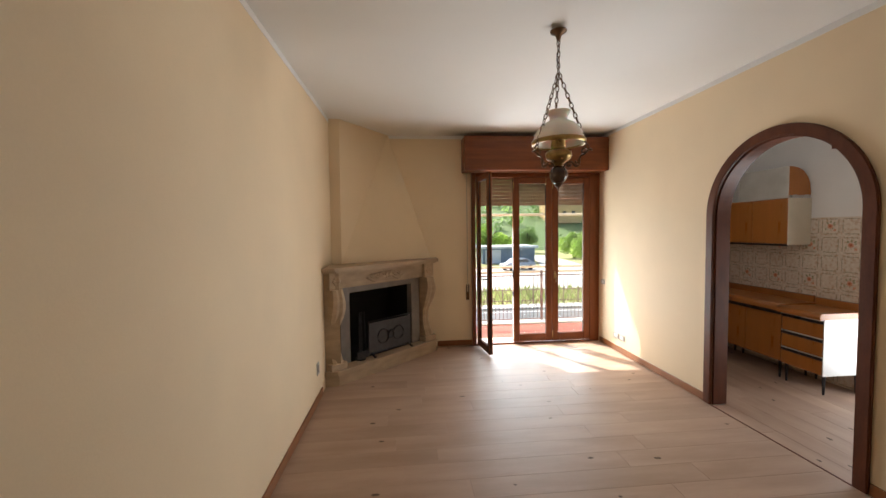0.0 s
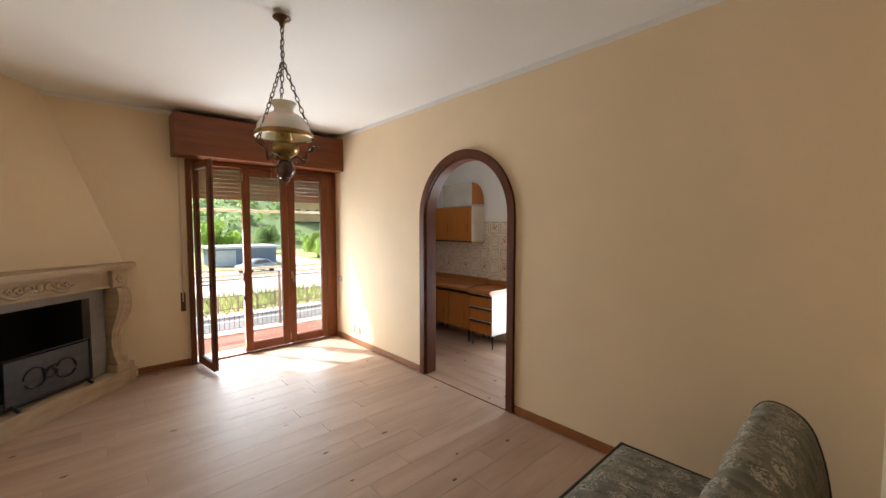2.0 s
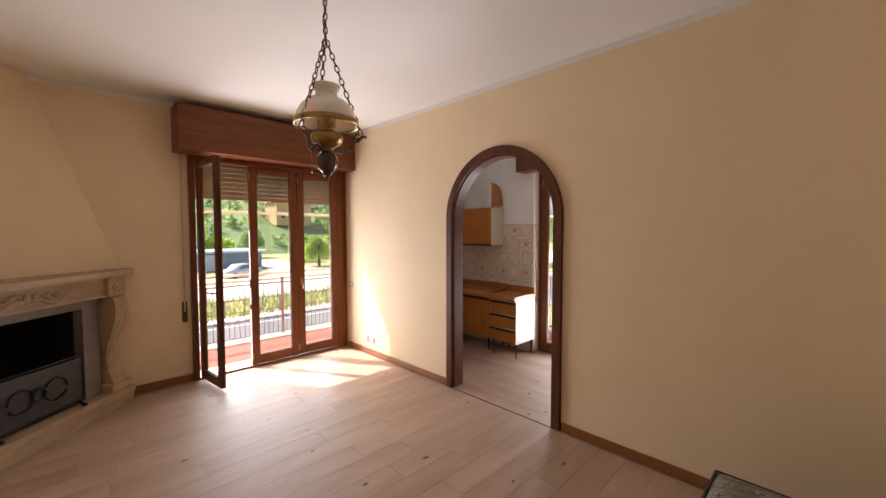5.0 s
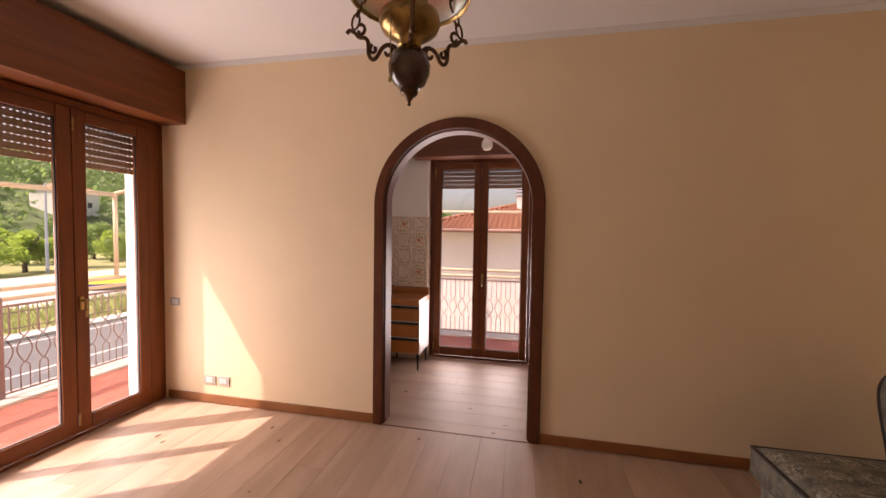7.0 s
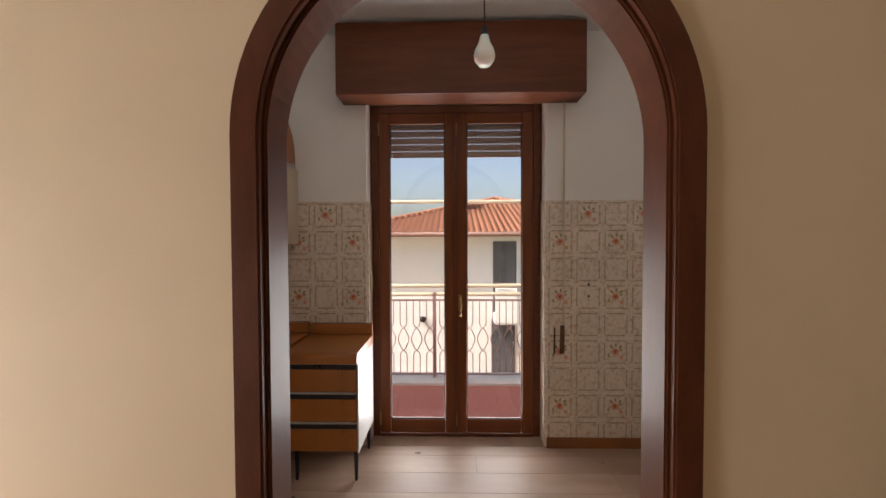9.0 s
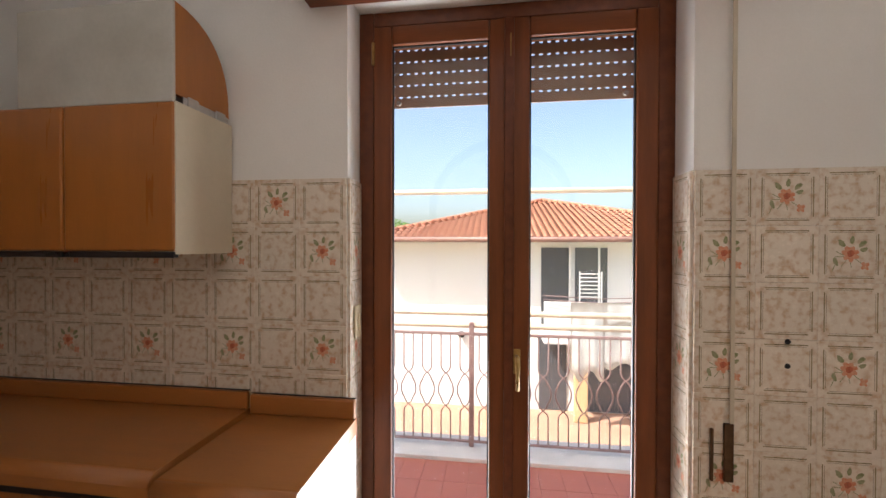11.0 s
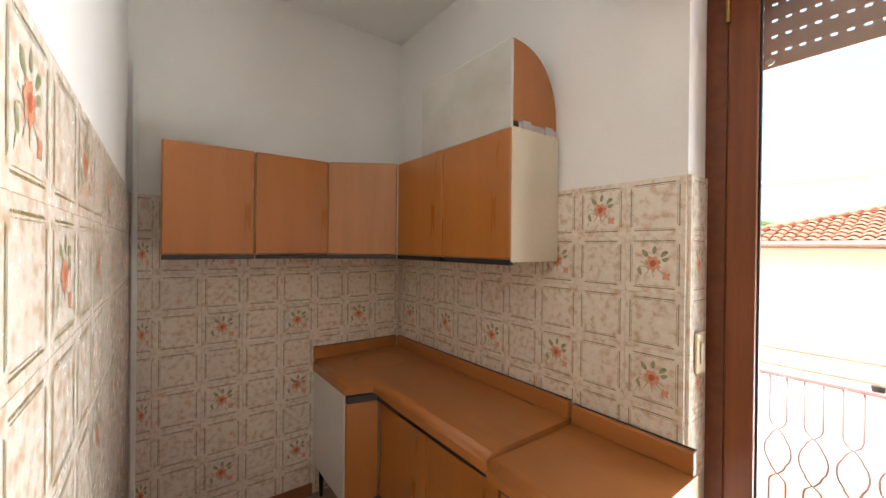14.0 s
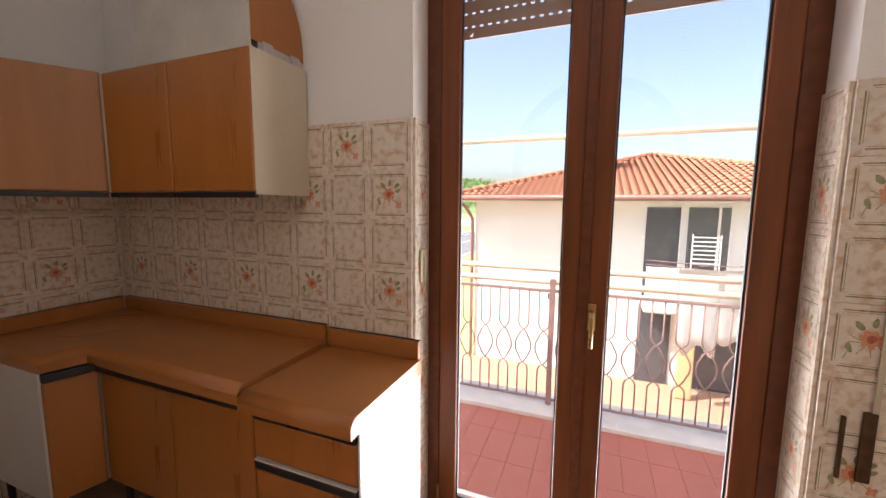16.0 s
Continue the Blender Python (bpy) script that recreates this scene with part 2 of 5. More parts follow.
SHED = material("grey_sheet", (0.48, 0.52, 0.58), 0.6, vary=0.15, scale=1)
BLUEDARK = material("dark_blue_sheet", (0.14, 0.19, 0.27), 0.6, vary=0.2, scale=1)
CARPAINT = material("silver_car_paint", (0.45, 0.47, 0.5), 0.3, metal=0.5, vary=0.05, coat=0.6)
TYRE = material("black_tyre", (0.02, 0.02, 0.02), 0.8)
YCLOTH = material("yellow_cloth", (0.72, 0.52, 0.04), 0.8, vary=0.1)
BCLOTH = material("blue_cloth", (0.05, 0.05, 0.22), 0.8, vary=0.1)


# ---- building helpers ----
def part(name, bm, mat, parent=None, label="", smooth=False):
    me = bpy.data.meshes.new(name)
    bm.to_mesh(me)
    bm.free()
    for m in (mat if isinstance(mat, (list, tuple)) else [mat]):
        me.materials.append(m)
    if smooth:
        me.polygons.foreach_set("use_smooth", [True] * len(me.polygons))
    ob = new(name, me)
    if parent:
        ob.parent = parent
    return tagged(ob, label)


def thing(name, label, category, group="", at=None, kind=""):
    ob = new(name)
    ob.empty_display_size = 0.1
    if at is not None:
        ob.matrix_basis = at
    return tagged(ob, label, category, group, kind)


def add_box(bm, x0, x1, y0, y1, z0, z1, bevel=0.0, m=None, mat=0):
    r = bmesh.ops.create_cube(bm, size=1)
    vs = r["verts"]
    bmesh.ops.transform(bm, matrix=Matrix.LocRotScale(((x0 + x1) / 2, (y0 + y1) / 2, (z0 + z1) / 2), None, (abs(x1 - x0), abs(y1 - y0), abs(z1 - z0))), verts=vs)
    faces = {f for v in vs for f in v.link_faces}
    for f in faces:
        f.material_index = mat
    if bevel:
        es = {e for v in vs for e in v.link_edges}
        g = bmesh.ops.bevel(bm, geom=list(es), offset=bevel, segments=2, affect="EDGES", profile=0.5)
        vs = list({v for v in g["verts"]} | {v for v in vs if v.is_valid})
    if m is not None:
        bmesh.ops.transform(bm, matrix=m, verts=vs)
    return bm


def box(x0, x1, y0, y1, z0, z1, bevel=0.0, m=None):
    return add_box(bmesh.new(), x0, x1, y0, y1, z0, z1, bevel, m)


def prism(points, z0, z1, m=None):
    """A level outline raised from z0 to z1."""
    bm = bmesh.new()
    lo = [bm.verts.new((x, y, z0)) for x, y in points]
    hi = [bm.verts.new((x, y, z1)) for x, y in points]
    k = len(points)
    bm.faces.new(lo[::-1])
    bm.faces.new(hi)
    for i in range(k):
        bm.faces.new((lo[i], lo[(i + 1) % k], hi[(i + 1) % k], hi[i]))
    bmesh.ops.recalc_face_normals(bm, faces=bm.faces)
    if m is not None:
        bm.transform(m)
    return bm


def lathe(profile, steps=28, m=None, caps=True):
    """A turned body from (radius, height) pairs."""
    bm = bmesh.new()
    rings = [[bm.verts.new((r * math.cos(a), r * math.sin(a), z)) for a in (math.tau * i / steps for i in range(steps))] for r, z in profile]
    for a, b in zip(rings, rings[1:]):
        for i in range(steps):
            bm.faces.new((a[i], a[(i + 1) % steps], b[(i + 1) % steps], b[i]))
    if caps and profile[0][0] > 0.0005:
        bm.faces.new(rings[0][::-1])
    if caps and profile[-1][0] > 0.0005:
        bm.faces.new(rings[-1])
    bmesh.ops.remove_doubles(bm, verts=bm.verts, dist=1e-5)
    bmesh.ops.recalc_face_normals(bm, faces=bm.faces)
    if m is not None:
        bm.transform(m)
    return bm


def tube(points, r, steps=8, closed=False, bm=None):
    """A round bar along a line of points."""
    bm = bm or bmesh.new()
    pts = [Vector(p) for p in points]
    k = len(pts)
    rings = []
    up = None
    for i, p in enumerate(pts):
        d = (pts[(i + 1) % k] - pts[i - 1]) if closed else (pts[min(i + 1, k - 1)] - pts[max(i - 1, 0)])
        d.normalize()
        if up is None:
            up = d.orthogonal().normalized()
        a = (up - d * up.dot(d))
        a = a.normalized() if a.length > 1e-6 else d.orthogonal().normalized()
        up = a
        b = d.cross(a)
        rings.append([bm.verts.new(p + r * (math.cos(t) * a + math.sin(t) * b)) for t in (math.tau * j / steps for j in range(steps))])
    for i in range(k if closed else k - 1):
        a, b = rings[i], rings[(i + 1) % k]
        for j in range(steps):
            bm.faces.new((a[j], a[(j + 1) % steps], b[(j + 1) % steps], b[j]))
    if not closed:
        bm.faces.new(rings[0][::-1])
        bm.faces.new(rings[-1])
    return bm


def arc_points(cx, cz, r, a0, a1, n):
    return [(cx + r * math.cos(a0 + (a1 - a0) * i / n), cz + r * math.sin(a0 + (a1 - a0) * i / n)) for i in range(n + 1)]


def structure(ob, label, category):
    return tagged(ob, label, category, kind="structure")


# ---- large structure ----
XL, XA, XK0, XK = -0.86, 2.80, 2.94, 4.39      # left wall, arch wall, its kitchen side, kitchen outer wall
YW, YN, YB, YH = 5.70, 5.42, 0.25, -1.40       # window wall, kitchen end wall, back wall, hall end
H, HK = 2.95, 2.87
ARC_Y, ARC_Z, ARC_R = 3.003, 1.738, 0.577       # the arched opening

# floor: a bed with planks laid on it further down
structure(part("floor", box(XL - 0.2, XK + 0.36, YH - 0.2, YW + 0.02, -0.16, -0.012), SUBFLOOR), "wood floor of wide oak planks with fine joints", "floor")


def with_hole(outline, hole, t0, t1):
    """A wall slab: outline and hole as (along, height) loops, raised from t0 to t1 along z."""
    bm = bmesh.new()
    loops = []
    for pts in (outline, hole):
        vs = [bm.verts.new((x, y, t0)) for x, y in pts]
        loops += [bm.edges.new((vs[i], vs[(i + 1) % len(vs)])) for i in range(len(vs))]
    bmesh.ops.triangle_fill(bm, edges=loops, use_beauty=True)
    g = bmesh.ops.extrude_face_region(bm, geom=bm.faces[:])
    bmesh.ops.translate(bm, verts=[v for v in g["geom"] if isinstance(v, bmesh.types.BMVert)], vec=(0, 0, t1 - t0))
    bmesh.ops.recalc_face_normals(bm, faces=bm.faces)
    return bm


ALONG_Y = Matrix(((0, 0, 1, 0), (1, 0, 0, 0), (0, 1, 0, 0), (0, 0, 0, 1)))     # (along, height, through) to (y, z, x)
ALONG_X = Matrix(((1, 0, 0, 0), (0, 0, 1, 0), (0, 1, 0, 0), (0, 0, 0, 1)))     # (along, height, through) to (x, z, y)

# the wall with the arch: yellow towards the living room, white towards the kitchen
arch_hole = [(ARC_Y - ARC_R, -0.0095)] + [(ARC_Y - ARC_R, 0.8)] + [(y, z) for y, z in arc_points(ARC_Y, ARC_Z, ARC_R, math.pi, 0, 36)] + [(ARC_Y + ARC_R, 0.8), (ARC_Y + ARC_R, -0.0095)]
arch_outline = [(YH, -0.0105), (YH, H), (YW, H), (YW, -0.0105)]
wall_bm = with_hole(arch_outline, arch_hole, XA, XA + 0.075)
wall_bm.transform(ALONG_Y)
structure(part("wall_east", wall_bm, YELLOW), "pale yellow painted wall with an arched opening", "wall")
wall_bm = with_hole(arch_outline, arch_hole, XA + 0.077, XK0)
wall_bm.transform(ALONG_Y)
wall_kitchen_west = structure(part("wall_kitchen_west", wall_bm, KWHITE), "white kitchen wall tiled on its lower part", "wall")

structure(part("wall_west", box(XL - 0.2, XL, YH - 0.2, YW + 0.3, -0.15, H), YELLOW), "plain pale yellow painted wall", "wall")
wb = with_hole([(XL, -0.01), (XL, H), (XA + 0.076, H), (XA + 0.076, -0.01)], [(0.94, 0.0), (0.94, 2.45), (2.74, 2.45), (2.74, 0.0)], YW, YW + 0.28)
wb.transform(ALONG_X)
structure(part("wall_north", wb, YELLOW), "pale yellow wall round the balcony window", "wall")
structure(part("wall_south", box(0.98, XA, YB - 0.10, YB, 0, H), YELLOW), "pale yellow painted wall behind the sofa", "wall")
structure(part("wall_hall_south", box(XL, XA, YH - 0.2, YH, -0.01, H), YELLOW), "plain pale yellow wall of the hall", "wall")
structure(part("ceiling", box(XL - 0.2, XK0 - 0.08, YH - 0.2, YW + 0.28, H, H + 0.2), WHITE), "white painted ceiling", "ceiling")
structure(part("ceiling_kitchen", box(XK0, XK, 0.9, YN, HK, HK + 0.28), WHITE), "white painted kitchen ceiling", "ceiling")
wall_kitchen_north = structure(part("wall_kitchen_north", box(XK0, XK + 0.36, YN, YN + 0.25, -0.01, H), KWHITE), "white kitchen wall tiled on its lower part", "wall")
structure(part("wall_kitchen_south", box(XK0, XK + 0.36, 0.7, 0.9, -0.01, H), KWHITE), "white kitchen end wall", "wall")
KD0, KD1, KDT = 2.385, 3.63, 2.43              # kitchen balcony door opening
wb = with_hole([(0.9, -0.01), (0.9, H), (YN, H), (YN, -0.01)], [(KD0, 0.0), (KD0, KDT), (KD1, KDT), (KD1, 0.0)], XK, XK + 0.34)
wb.transform(ALONG_Y)
wall_kitchen_east = structure(part("wall_kitchen_east", wb, KWHITE), "white kitchen wall tiled on its lower part, with a balcony door", "wall")

# white line of paint where the yellow walls meet the ceiling
for args in ((XA - 0.004, XA, YB, YW - 0.004, H - 0.045, H - 0.002), (XL, XL + 0.004, YH, YW - 0.004, H - 0.045, H - 0.002), (XL + 0.004, XA - 0.004, YW - 0.004, YW, H - 0.045, H - 0.002)):
    structure(part("trim", box(*args), WHITE), "narrow white paint border under the ceiling", "trim")


def skirting(x0, x1, y0, y1):
    return structure(part("baseboard", box(x0, x1, y0, y1, 0.0, 0.075, 0.004), SKIRT), "varnished brown wooden skirting board", "baseboard")


ARC_OUT = 0.646
for args in ((2.98, 3.80, YN - 0.024, YN - 0.0125), (XK - 0.024, XK - 0.0125, 0.95, KD0 - 0.001), (XK0 + 0.0125, XK0 + 0.024, ARC_Y + ARC_R + 0.03, YN - 0.035)):
    skirting(*args)
skirting(XA - 0.014, XA - 0.001, ARC_Y + ARC_OUT + 0.002, YW - 0.08)
skirting(XA - 0.014, XA - 0.001, YB + 0.002, ARC_Y - ARC_OUT - 0.002)
skirting(XL + 0.001, XL + 0.014, YH + 0.002, 4.25)
skirting(0.43, 0.925, YW - 0.014, YW - 0.001)
skirting(0.985, XA - 0.016, YB + 0.001, YB + 0.014)

# arch lining and casing of dark wood
arch = thing("arch_trim", "dark polished wooden casing lining the arched opening", "arch casing", kind="structure", at=pose(XA, ARC_Y, 0))


def arch_ring(r0, r1, x0, x1, name, label, mat):
    out = [(r1, 0.0)] + [(r1, ARC_Z)] + [(a, b) for a, b in arc_points(0, ARC_Z, r1, 0, math.pi, 40)] + [(-r1, 0.0)]
    inn = [(r0, 0.0)] + [(r0, ARC_Z)] + [(a, b) for a, b in arc_points(0, ARC_Z, r0, 0, math.pi, 40)] + [(-r0, 0.0)]
    bm = bmesh.new()
    grid = [[bm.verts.new((x, y, z)) for x, (y, z) in ((x0, o), (x1, o), (x1, i), (x0, i))] for o, i in zip(out, inn)]
    for a, b in zip(grid, grid[1:]):
        for j in range(4):
            bm.faces.new((a[j], a[(j + 1) % 4], b[(j + 1) % 4], b[j]))
    bm.faces.new(grid[0])
    bm.faces.new(grid[-1][::-1])
    bmesh.ops.remove_doubles(bm, verts=bm.verts, dist=1e-5)
    bmesh.ops.recalc_face_normals(bm, faces=bm.faces)
    bmesh.ops.bevel(bm, geom=[e for e in bm.edges if e.calc_face_angle(0) > 1.2], offset=min(0.006, (x1 - x0) * 0.3), segments=2, affect="EDGES")
    return part(name, bm, mat, arch, label)


arch_ring(ARC_R - 0.012, ARC_OUT, -0.028, -0.001, "casing", "", ARCHWOOD)
arch_ring(ARC_R - 0.012, ARC_R + 0.022, XK0 - XA + 0.001, XK0 - XA + 0.006, "edging", "", ARCHWOOD)
arch_ring(ARC_R - 0.022, ARC_R - 0.002, 0.001, XK0 - XA - 0.001, "lining", "glossy wooden lining", ARCHWOOD)
structure(part("threshold", box(XA - 0.020, XA - 0.006, ARC_Y - ARC_R + 0.013, ARC_Y + ARC_R - 0.013, -0.010, 0.002, 0.001), WOODY), "thin dark strip between two floors", "threshold")

# ---- windows ----
def sash(parent, w, z0, z1, depth=0.05, stile=0.075, pane_mat=None):
    """A glazed leaf in its own frame: hinge at x = 0, free edge at x = w, room side towards -y."""
    leaf = new("leaf")
    leaf.parent = parent
    for x0, x1 in ((0, stile), (w - stile, w)):
        part("stile", box(x0, x1, 0, depth, z0, z1, 0.006), WOOD, leaf)
    part("rail", box(stile + 0.001, w - stile - 0.001, 0.001, depth, z0, z0 + stile + 0.02, 0.006), WOODH, leaf)
    part("rail", box(stile + 0.001, w - stile - 0.001, 0.001, depth, z1 - stile, z1, 0.006), WOODH, leaf)
    g0, g1 = z0 + stile + 0.02, z1 - stile
    seal = bmesh.new()
    for args in ((stile, stile + 0.006, g0, g1), (w - stile - 0.006, w - stile, g0, g1), (stile, w - stile, g0, g0 + 0.006), (stile, w - stile, g1 - 0.006, g1)):
        add_box(seal, args[0], args[1], 0.014, 0.024, args[2], args[3])
    part("seal", seal, SEAL, leaf, "black rubber glazing seal")
    pane = part("pane", box(stile - 0.005, w - stile + 0.005, 0.026, 0.03, g0 - 0.005, g1 + 0.005), pane_mat or GLASS, leaf, "clear glass")
    pane.visible_shadow = False
    hb = bmesh.new()
    for hz in (z0 + 0.06, z1 - 0.16):
        tube([(0.002, -0.008, hz), (0.002, -0.008, hz + 0.09)], 0.007, 8, bm=hb)
    part("hinge", hb, BRASS, leaf, "small brass hinge")
    return leaf


def lever(parent, x, z, mat=BRASS, level=False):
    bm = box(x - 0.014, x + 0.014, -0.008, 0.0, z - 0.05, z + 0.05, 0.003)
    ex, ez = (-0.12, 0.0) if level else (0.0, -0.12)
    tube([(x, -0.008, z + 0.02), (x, -0.045, z + 0.02), (x + ex * 0.12, -0.05, z + 0.02 + ez * 0.12), (x + ex, -0.05, z + 0.02 + ez)], 0.008, 8, bm=bm)
    return part("handle", bm, mat, parent, "brass lever handle", smooth=True)


def shutter(parent, x0, x1, y, z0, z1):
    """A rolling shutter let part of the way down, its slats pierced with light slots."""
    pitch, gap = 0.052, 0.0080
    slat = part("slat", box(x0, x1, y, y + 0.005, 0, pitch - gap, 0.001), SHUTTER, parent)
    slat.location.z = z0
    web = bmesh.new()
    k = int((x1 - x0) / 0.034)
    for i in range(k + 1):
        sx = x0 + i * 0.034
        add_box(web, sx, min(sx + 0.019, x1), y + 0.001, y + 0.004, pitch - gap, pitch)
    web = part("slat_web", web, SHUTTER, parent)
    web.location.z = z0
    z = z0 + pitch
    while z < z1:
        for src in (slat, web):
            c = src.copy()
            scene.collection.objects.link(c)
            c.location.z = z
        z += pitch
    for sx in (x0 + 0.12, x1 - 0.12):
        part("stop", tube([(sx, y - 0.012, z0 + 0.02), (sx, y, z0 + 0.02)], 0.011, 10), PLASTIC, parent, "small grey stop knob")


# living room: three-leaf balcony window, its first leaf swung into the room
win = thing("window_1", "three-leaf brown wooden balcony window, one leaf open", "window", kind="structure", at=pose(0, YW - 0.055, 0))
part("window_frame", box(0.93, 0.985, 0, 0.115, 0, 2.43, 0.004), WOOD, win)
part("window_frame", box(2.648, 2.735, 0, 0.115, 0, 2.43, 0.004), WOOD, win)
part("window_frame", box(0.986, 2.647, 0.001, 0.115, 2.375, 2.43, 0.004), WOODH, win)
part("window_sill", box(0.986, 2.647, -0.004, 0.16, -0.008, 0.022, 0.004), WOODH, win)
part("filler", box(2.736, 2.798, 0.012, 0.054, 0, 2.43), WOOD, win)
for x0, w in ((1.520, 0.566), (2.090, 0.555)):
    leaf = sash(win, w, 0.028, 2.372, stile=0.088)
    leaf.location = (x0, -0.006, 0)
    if x0 > 2:
        lever(leaf, 0.035, 0.98)
part("bolt_keep", box(1.509, 1.519, -0.004, 0.012, 0.95, 1.06), IRON, win, "dark locking plate")
part("lock_tab", box(1.506, 1.519, -0.007, -0.0045, 0.70, 0.76, 0.001), BCLOTH, win, "small blue plastic tab")
open_leaf = sash(win, 0.52, 0.028, 2.372)
open_leaf.matrix_basis = pose(0.99, 0.0, 0, 0, 0, -83)
rod = bmesh.new()
for hz in (0.5, 1.2, 1.9):
    add_box(rod, 0.5215, 0.531, 0.012, 0.030, hz - 0.08, hz + 0.08)
add_box(rod, 0.5205, 0.524, 0.014, 0.028, 0.05, 2.35)
part("lock_strip", rod, IRON, open_leaf, "dark espagnolette strip on the open edge")
lever(open_leaf, 0.482, 0.98, BRONZE, level=True)
shut = thing("roller_shutter", "brown roller shutter let down a third behind the window", "shutter", at=pose(0, YW + 0.10, 0))
shutter(shut, 0.95, 2.73, 0.0, 1.985, 2.44)
for x0, x1 in ((0.925, 0.94), (2.742, 2.757)):
    structure(part("trim", box(x0 if x0 < 1 else 2.725, 0.955 if x0 < 1 else x1, YW + 0.15, YW + 0.283, -0.02, 2.47), RENDER), "white rendered outer edge of the window opening", "window reveal")
boxl = thing("shutter_box", "long brown veneered roller shutter box over the window", "shutter box")
part("front", box(0.80, 2.797, 5.40, 5.425, 2.435, 2.885, 0.004), WOODH, boxl)
part("bottom", box(0.80, 2.797, 5.426, YW - 0.002, 2.436, 2.455), WOODH, boxl)
part("side", box(0.80, 0.825, 5.426, YW - 0.002, 2.456, 2.885), WOOD, boxl)
part("lid", box(0.826, 2.797, 5.426, YW - 0.002, 2.862, 2.884), WOODH, boxl)
# pull belt and its winder
belt = thing("shutter_belt", "beige pull belt running into a wall winder", "shutter belt")
part("belt", box(0.862, 0.876, YW - 0.012, YW - 0.009, 0.76, 2.435), BELT, belt)
part("winder_plate", box(0.845, 0.893, YW - 0.010, YW - 0.001, 0.65, 0.87, 0.004), BRONZE, belt, "bronze winder plate")

# kitchen balcony door
kd = thing("door_1", "two-leaf dark brown glazed balcony door, closed", "balcony door", kind="structure", at=pose(XK + 0.13, 0, 0, 0, 0, -90))
# in the door's own axes x runs towards -y of the room and -y faces the room
part("door_frame", box(-KD1 + 0.001, -KD1 + 0.062, 0, 0.10, 0, KDT - 0.001, 0.004), WOODY, kd)
part("door_frame", box(-KD0 - 0.062, -KD0 - 0.001, 0, 0.10, 0, KDT - 0.001, 0.004), WOODY, kd)
part("door_frame", box(-KD1 + 0.063, -KD0 - 0.063, 0.001, 0.10, KDT - 0.06, KDT - 0.001, 0.004), WOODY, kd)
part("door_sill", box(-KD1 + 0.063, -KD0 - 0.063, -0.004, 0.16, -0.008, 0.024, 0.004), WOODY, kd)
mid = -(KD0 + KD1) / 2
for x0, w in ((-KD1 + 0.064, mid + KD1 - 0.066), (mid + 0.002, -KD0 - mid - 0.066)):
    leaf = sash(kd, w, 0.03, KDT - 0.064, stile=0.078, pane_mat=KGLASS)
    leaf.location = (x0, -0.008, 0)
    if x0 > mid:
        lever(leaf, 0.03, 1.0)
        part("astragal", box(-0.022, 0.016, -0.014, -0.001, 0.035, KDT - 0.07, 0.004), WOODY, leaf)
shut = thing("roller_shutter", "brown roller shutter mostly rolled up above the door", "shutter", at=pose(XK + 0.26, 0, 0, 0, 0, -90))
shutter(shut, -KD1 + 0.02, -KD0 - 0.02, 0.0, 2.075, KDT + 0.02)
boxk = thing("shutter_box", "dark brown roller shutter box over the balcony door", "shutter box")
part("front", box(4.19, 4.215, 2.18, 3.78, 2.385, 2.84, 0.005), WOODY, boxk)
part("bottom", box(4.216, XK - 0.002, 2.18, 3.78, 2.386, 2.405), WOODY, boxk)
for y0 in (2.18, 3.757):
    part("side", box(4.216, XK - 0.002, y0, y0 + 0.023, 2.406, 2.84), WOODY, boxk)
part("lid", box(4.216, XK - 0.002, 2.204, 3.756, 2.82, 2.84), WOODY, boxk)
belt = thing("shutter_belt", "beige pull belt beside the balcony door", "shutter belt")
part("belt", box(XK - 0.022, XK - 0.018, 2.262, 2.275, 0.80, 2.385), BELT, belt)
part("winder_plate", box(XK - 0.024, XK - 0.013, 2.262, 2.292, 0.66, 0.86, 0.004), BRONZE, belt, "bronze winder plate")
part("hook", box(XK - 0.024, XK - 0.013, 2.325, 2.335, 0.66, 0.84, 0.003), BRONZE, belt)


